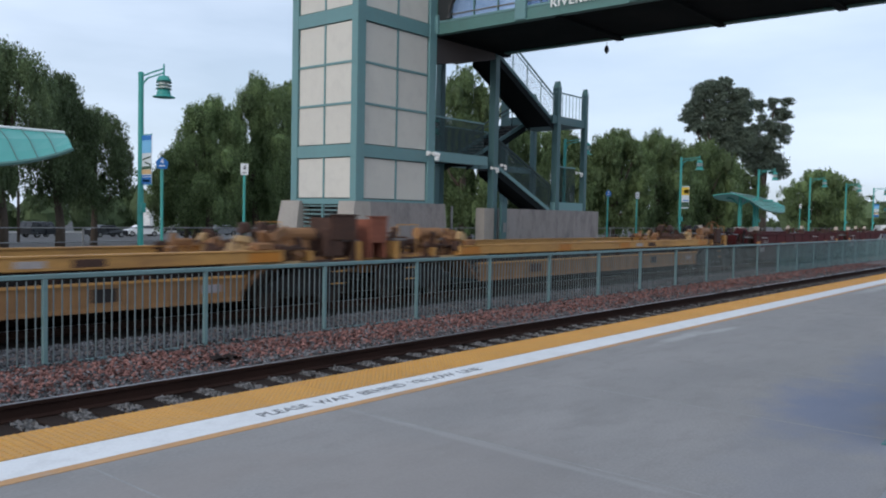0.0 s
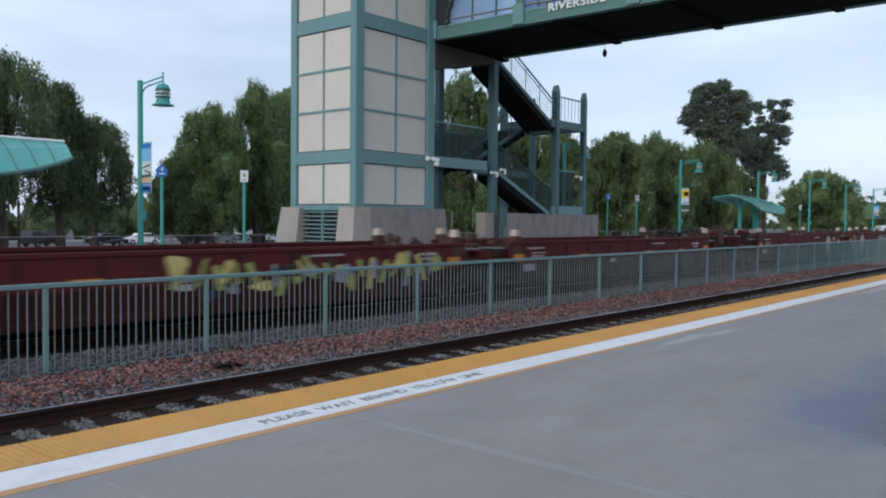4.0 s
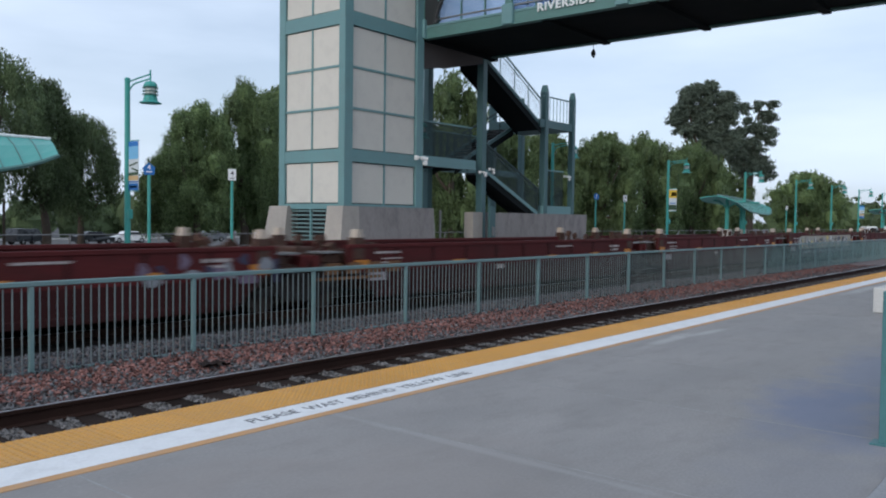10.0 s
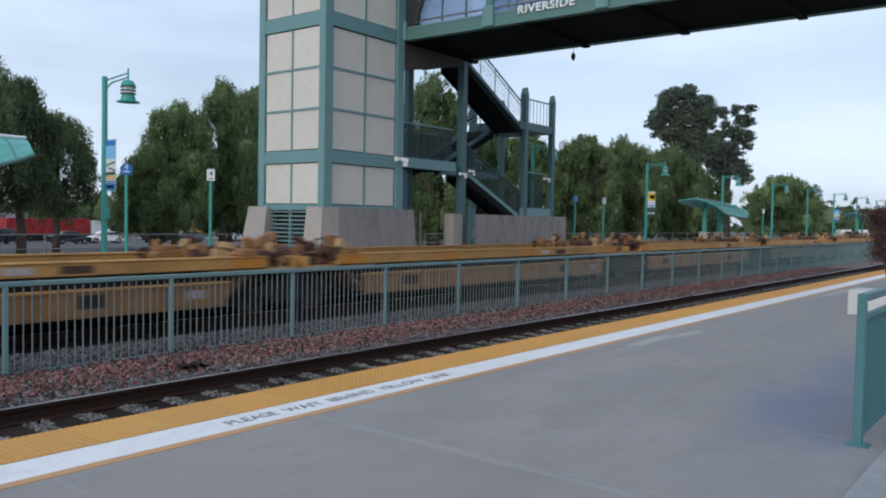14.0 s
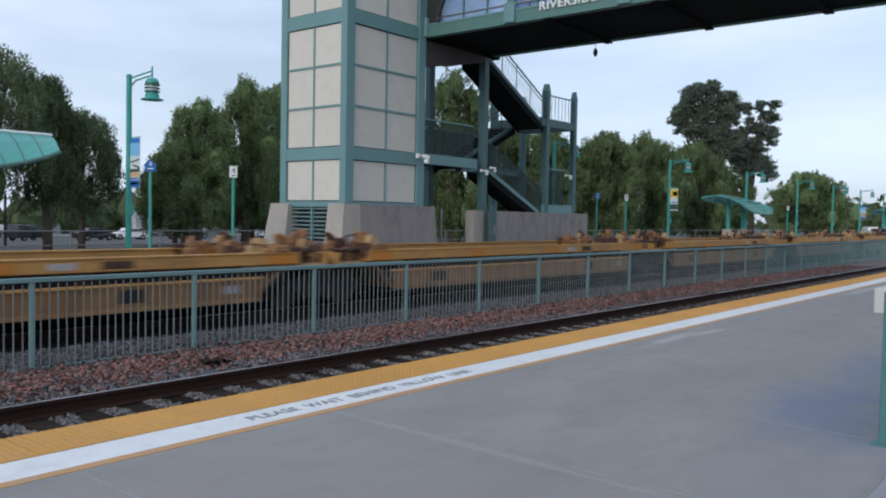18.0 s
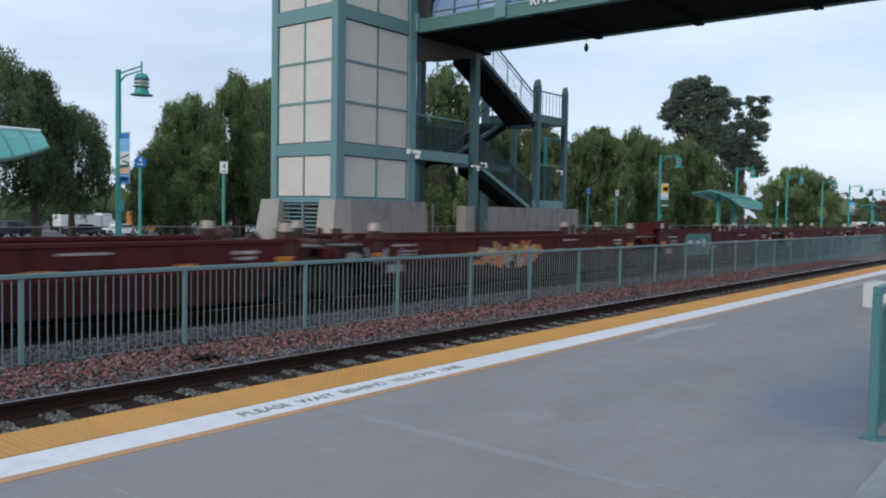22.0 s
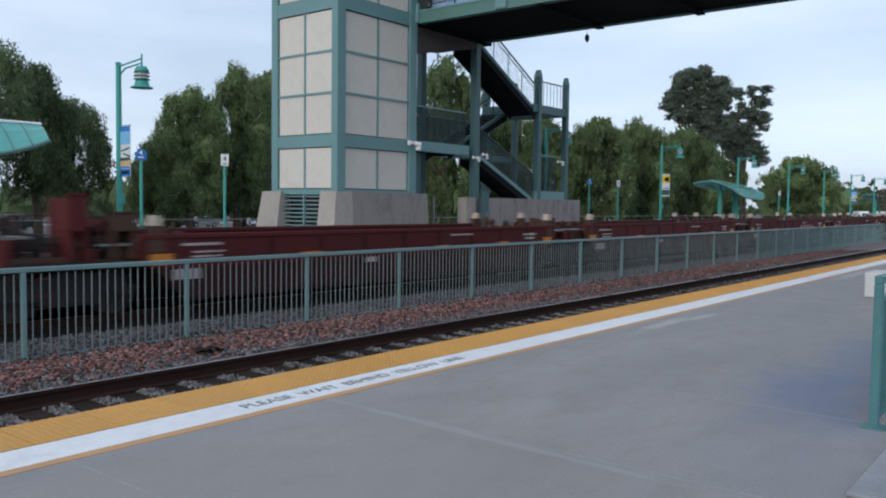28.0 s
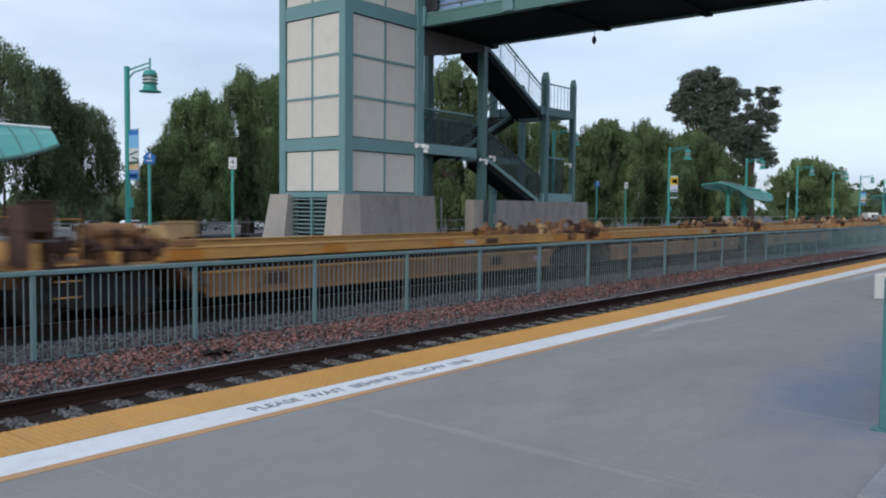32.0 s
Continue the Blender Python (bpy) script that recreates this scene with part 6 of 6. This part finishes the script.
        for x, z, a, b, m in ((-w_top + 0.45, 1.02, 0.24, 0.11, SAFETY), (w_top - 0.45, 1.02, 0.24, 0.11, SAFETY), (-3.1, 0.98, 0.30, 0.06, SAFETY), (1.6, 0.98, 0.28, 0.055, SAFETY), (4.4, 1.0, 0.24, 0.055, SAFETY),
                              (-w_top + 1.35, 1.29, 0.45, 0.025, STENCIL), (2.4, 1.30, 0.5, 0.022, STENCIL), (-w_top + 1.5, 1.14, 0.36, 0.018, STENCIL), (-w_top + 1.45, 1.05, 0.34, 0.018, STENCIL), (-1.2, 0.78, 0.18, 0.06, STENCIL), (w_top - 1.5, 1.24, 0.34, 0.035, STENCIL), (w_top - 1.5, 1.12, 0.26, 0.03, STENCIL), (-w_top + 1.0, 0.72, 0.3, 0.1, PATCH_GREY)):
            part("marking", bx(x - a, x + a, *yy, z - b, z + b), m, u)
    else:
        yy = (-1.556, -1.548)
        for x, z, a, b, m in ((-w_top + 0.5, 1.165, 0.4, 0.10, SAFETY), (w_top - 0.5, 1.165, 0.4, 0.10, SAFETY), (-3.0, 1.165, 0.35, 0.10, SAFETY), (1.0, 1.165, 0.35, 0.09, SAFETY), (3.1, 1.165, 0.3, 0.07, RUST), (2.1, 1.165, 0.25, 0.06, STENCIL)):
            part("marking", bx(x - a, x + a, *yy, z - b, z + b), m, u)
        for x, a, b, m in ((-4.6, 0.3, 0.12, RUST), (3.4, 0.25, 0.12, GRIME_SHADE), (w_bot - 0.7, 0.2, 0.08, PATCH_GREY)):
            part("marking", bx(x - a, x + a, -1.5, -1.492, 0.58 - b, 0.58 + b), m, u)
    add_truck(u, h if not last else h - 0.0)
    if first:
        add_truck(u, -h)
        coupler_end(u, -1, paint, steel, h - 0.12, top)
    if last:
        coupler_end(u, 1, paint, steel, h - 0.12, top)
    return u


TRAIN = []  # unit, place of its centre at the start
_protos = {}


def add_unit(kind, L, first, last, s):
    key = (kind, L, first, last)
    if key not in _protos:
        _protos[key] = well_unit(*key)
        u = _protos[key]
    else:
        u = copy_thing(_protos[key], pose(0, 0, 0))
    u.matrix_basis = pose(s, TRACK_2, RAIL_Z)
    TRAIN.append((u, s, L))
    return u


def add_car(kind, n, s, L=UNIT_L):
    """n wells in one articulated car whose first bogie stands at s; gives the place of the next car's first bogie."""
    for i in range(n):
        add_unit(kind, L, i == 0, i == n - 1, s + L * (i + 0.5))
    return s + L * n + COUPLING


def make_train():
    s = 38.5
    add_car("yellow", 1, s - COUPLING - 18.8, 18.8)
    add_car("yellow", 5, s - COUPLING * 2 - 18.8 - UNIT_L * 5)
    for kind, n in (("red", 5), ("red", 5), ("red", 5), ("yellow", 5), ("yellow", 5), ("red", 5), ("new", 3), ("red", 5), ("yellow", 5), ("yellow", 5)):
        s = add_car(kind, n, s)


make_train()


def unit_at(s):
    return min(TRAIN, key=lambda e: abs(e[1] - s))


def roundel(s, z=0.90, r=0.47):
    """A pale round emblem, drawn as plain rings."""
    u, c, _ = unit_at(s)
    x = s - c
    o = part("emblem", tube(bmesh.new(), [(x, -1.518, z), (x, -1.524, z)], r, 28), SPRAY["sand"], u, "pale round painted emblem")
    part("emblem_ring", tube(bmesh.new(), [(x, -1.5245, z), (x, -1.527, z)], r * 0.78, 28), SPRAY["grey"], o)
    part("emblem_disc", tube(bmesh.new(), [(x, -1.5275, z), (x, -1.530, z)], r * 0.66, 28), SPRAY["sand"], o)
    for dz, w in ((0.14, 0.16), (-0.02, 0.22), (-0.18, 0.15)):
        part("emblem_bar", bx(x - w, x + w, -1.533, -1.531, z + dz - 0.03, z + dz + 0.03), SPRAY["grey"], o)


def spray(s0, s1, z0, z1, colours, seed, fill=None, strokes=12):
    """Sprayed painting on a car's side: overlapping blots and fat strokes, no letters."""
    u, c, _ = unit_at((s0 + s1) / 2)
    rnd = random.Random(seed)
    n = 0
    if fill:
        pts = [(s0 - c, z0), (s1 - c - 0.2, z0), (s1 - c, (z0 + z1) / 2), (s1 - c - 0.1, z1), (s0 - c + 0.3, z1), (s0 - c - 0.15, (z0 + z1) / 2)]
        part("graffiti", prism(bmesh.new(), pts, "y", -1.520, -1.517), SPRAY[fill], u, "sprayed graffiti")
    for k in range(strokes):
        n += 1
        y = -1.522 - 0.0006 * n
        cx = s0 - c + (s1 - s0) * (k + rnd.random()) / strokes
        m = SPRAY[colours[k % len(colours)]]
        if rnd.random() < 0.55:
            zz = rnd.uniform(z0 + 0.15, z1 - 0.15)
            a, b = rnd.uniform(0.10, 0.30), rnd.uniform(0.07, (z1 - z0) * 0.24)
            ph = rnd.random() * 6
            pts = []
            for q in range(14):
                t = q * math.tau / 14
                rr = 1 + 0.22 * math.sin(3 * t + ph)
                pts.append((cx + a * rr * math.cos(t), min(z1, max(z0, zz + b * rr * math.sin(t)))))
        else:
            lean, w = rnd.uniform(-0.35, 0.35), rnd.uniform(0.045, 0.11)
            lo, hi = z0 + rnd.uniform(0.03, 0.45) * (z1 - z0), z1 - rnd.uniform(0.03, 0.3) * (z1 - z0)
            pts = [(cx - w, lo), (cx + w * 0.8, lo - 0.02), (cx + w + lean, hi), (cx - w * 0.7 + lean, hi - 0.04)]
        part("graffiti", prism(bmesh.new(), pts, "y", y, y + 0.0004), m, u, "sprayed graffiti")


def make_paintings():
    for s in (139.0, 147.0, 172.2, 188.5, 197.6):
        roundel(s)
    roundel(162.0, 0.62, 0.40)
    roundel(195.0, 0.62, 0.36)
    spray(64.5, 67.3, 0.60, 1.44, ("white", "navy", "white", "black"), 3, None, 16)
    spray(74.8, 80.0, 0.36, 1.42, ("mauve", "white", "mauve", "white", "navy", "white"), 4, None, 30)
    spray(95.5, 103.5, 0.45, 1.40, ("lime", "yellow", "grey", "lime", "black"), 5, None, 40)
    spray(151.2, 158.0, 0.40, 1.42, ("black", "white", "black", "navy", "white", "grey"), 6, None, 38)
    spray(226.0, 229.2, 0.7, 1.40, ("mauve", "grey", "navy"), 7, None, 12)
    spray(266.8, 278.6, 0.68, 1.44, ("grey", "navy", "white", "grey", "yellow", "navy", "sand", "black", "grey", "white"), 8, "sand", 70)
    spray(267.0, 278.4, 0.32, 0.67, ("grey", "navy", "grey", "mauve"), 18, None, 44)
    spray(498.2, 501.6, 0.50, 1.40, ("orange", "yellow", "orange", "lime", "sand", "orange"), 9, None, 34)
    spray(513.1, 516.2, 0.45, 1.42, ("green", "grey", "green", "white", "green"), 10, "green", 18)
    spray(493.0, 494.8, 0.8, 1.30, ("mauve", "grey"), 11, None, 7)
    # open rusty crossover boxes that stand above two of the joints
    for s, z0, z1, w, m in ((173.05, 1.55, 2.02, 1.45, RUST_BRIGHT), (510.8, 1.62, 1.92, 0.75, RED), (617.45, 1.57, 2.20, 0.17, RED), (618.3, 1.56, 1.89, 0.25, RUST), (703.85, 1.63, 2.14, 0.24, RUST), (706.5, 1.49, 1.77, 0.35, CREAM_OCHRE), (13.97, 1.41, 2.02, 0.3, RUST_BRIGHT), (12.85, 1.49, 2.05, 0.4, RUST)):
        u, c, _ = unit_at(s)
        x = s - c
        bm = bx(x - w, x + w, -1.46, -1.40, z0, z1, bev=0.015)
        box(bm, x - w + 0.03, x - w + 0.09, -1.45, -0.69, 1.06, z1 - 0.05)
        box(bm, x + w - 0.09, x + w - 0.03, -1.45, -0.69, 1.06, z1 - 0.05)
        box(bm, x - w, x + w, -0.78, -0.72, 1.06, z1 - 0.1)
        box(bm, x - w + 0.01, x + w - 0.01, -1.44, -0.70, z0 + 0.02, z0 + 0.06)
        b = part("crossover_box", bm, m, u, "raised sheet steel box over the joint")
        part("box_rim", bx(x - w - 0.02, x + w + 0.02, -1.48, -1.38, z1, z1 + 0.035), m, b)
    # a faded word in broad strokes, kept as plain bars
    for s, z in ((661.9, 1.04), (231.5, 0.95), (292.0, 0.85)):
        u, c, _ = unit_at(s)
        for k in range(4):
            x = s - c - 0.7 + k * 0.68
            part("faded_bar", prism(bmesh.new(), [(x - 0.28, z - 0.13), (x + 0.18, z - 0.13), (x + 0.26, z + 0.13), (x - 0.20, z + 0.13)], "y", -1.521, -1.518), FADED_SAND if s > 600 else FADED, u)
        part("faded_bar", bx(s - c - 1.2, s - c + 0.9, -1.521, -1.518, z - 0.26, z - 0.19), FADED_SAND if s > 600 else FADED, u)


make_paintings()


def motions():
    """The train and the street traffic run at even speed."""
    for u, s, _ in TRAIN:
        walk(u, [(t, pose(s - SPEED * t, TRACK_2, RAIL_Z)) for t in (0.0, 8.0, 16.0, 24.0, 32.0)])
    for ob, y, z, x_at, t_at, speed, turn in MOVERS:
        walk(ob, [(t, pose(x_at + speed * (t - t_at), y, z, 0, 0, turn)) for t in (0.0, 8.0, 16.0, 24.0, 32.0)])


motions()
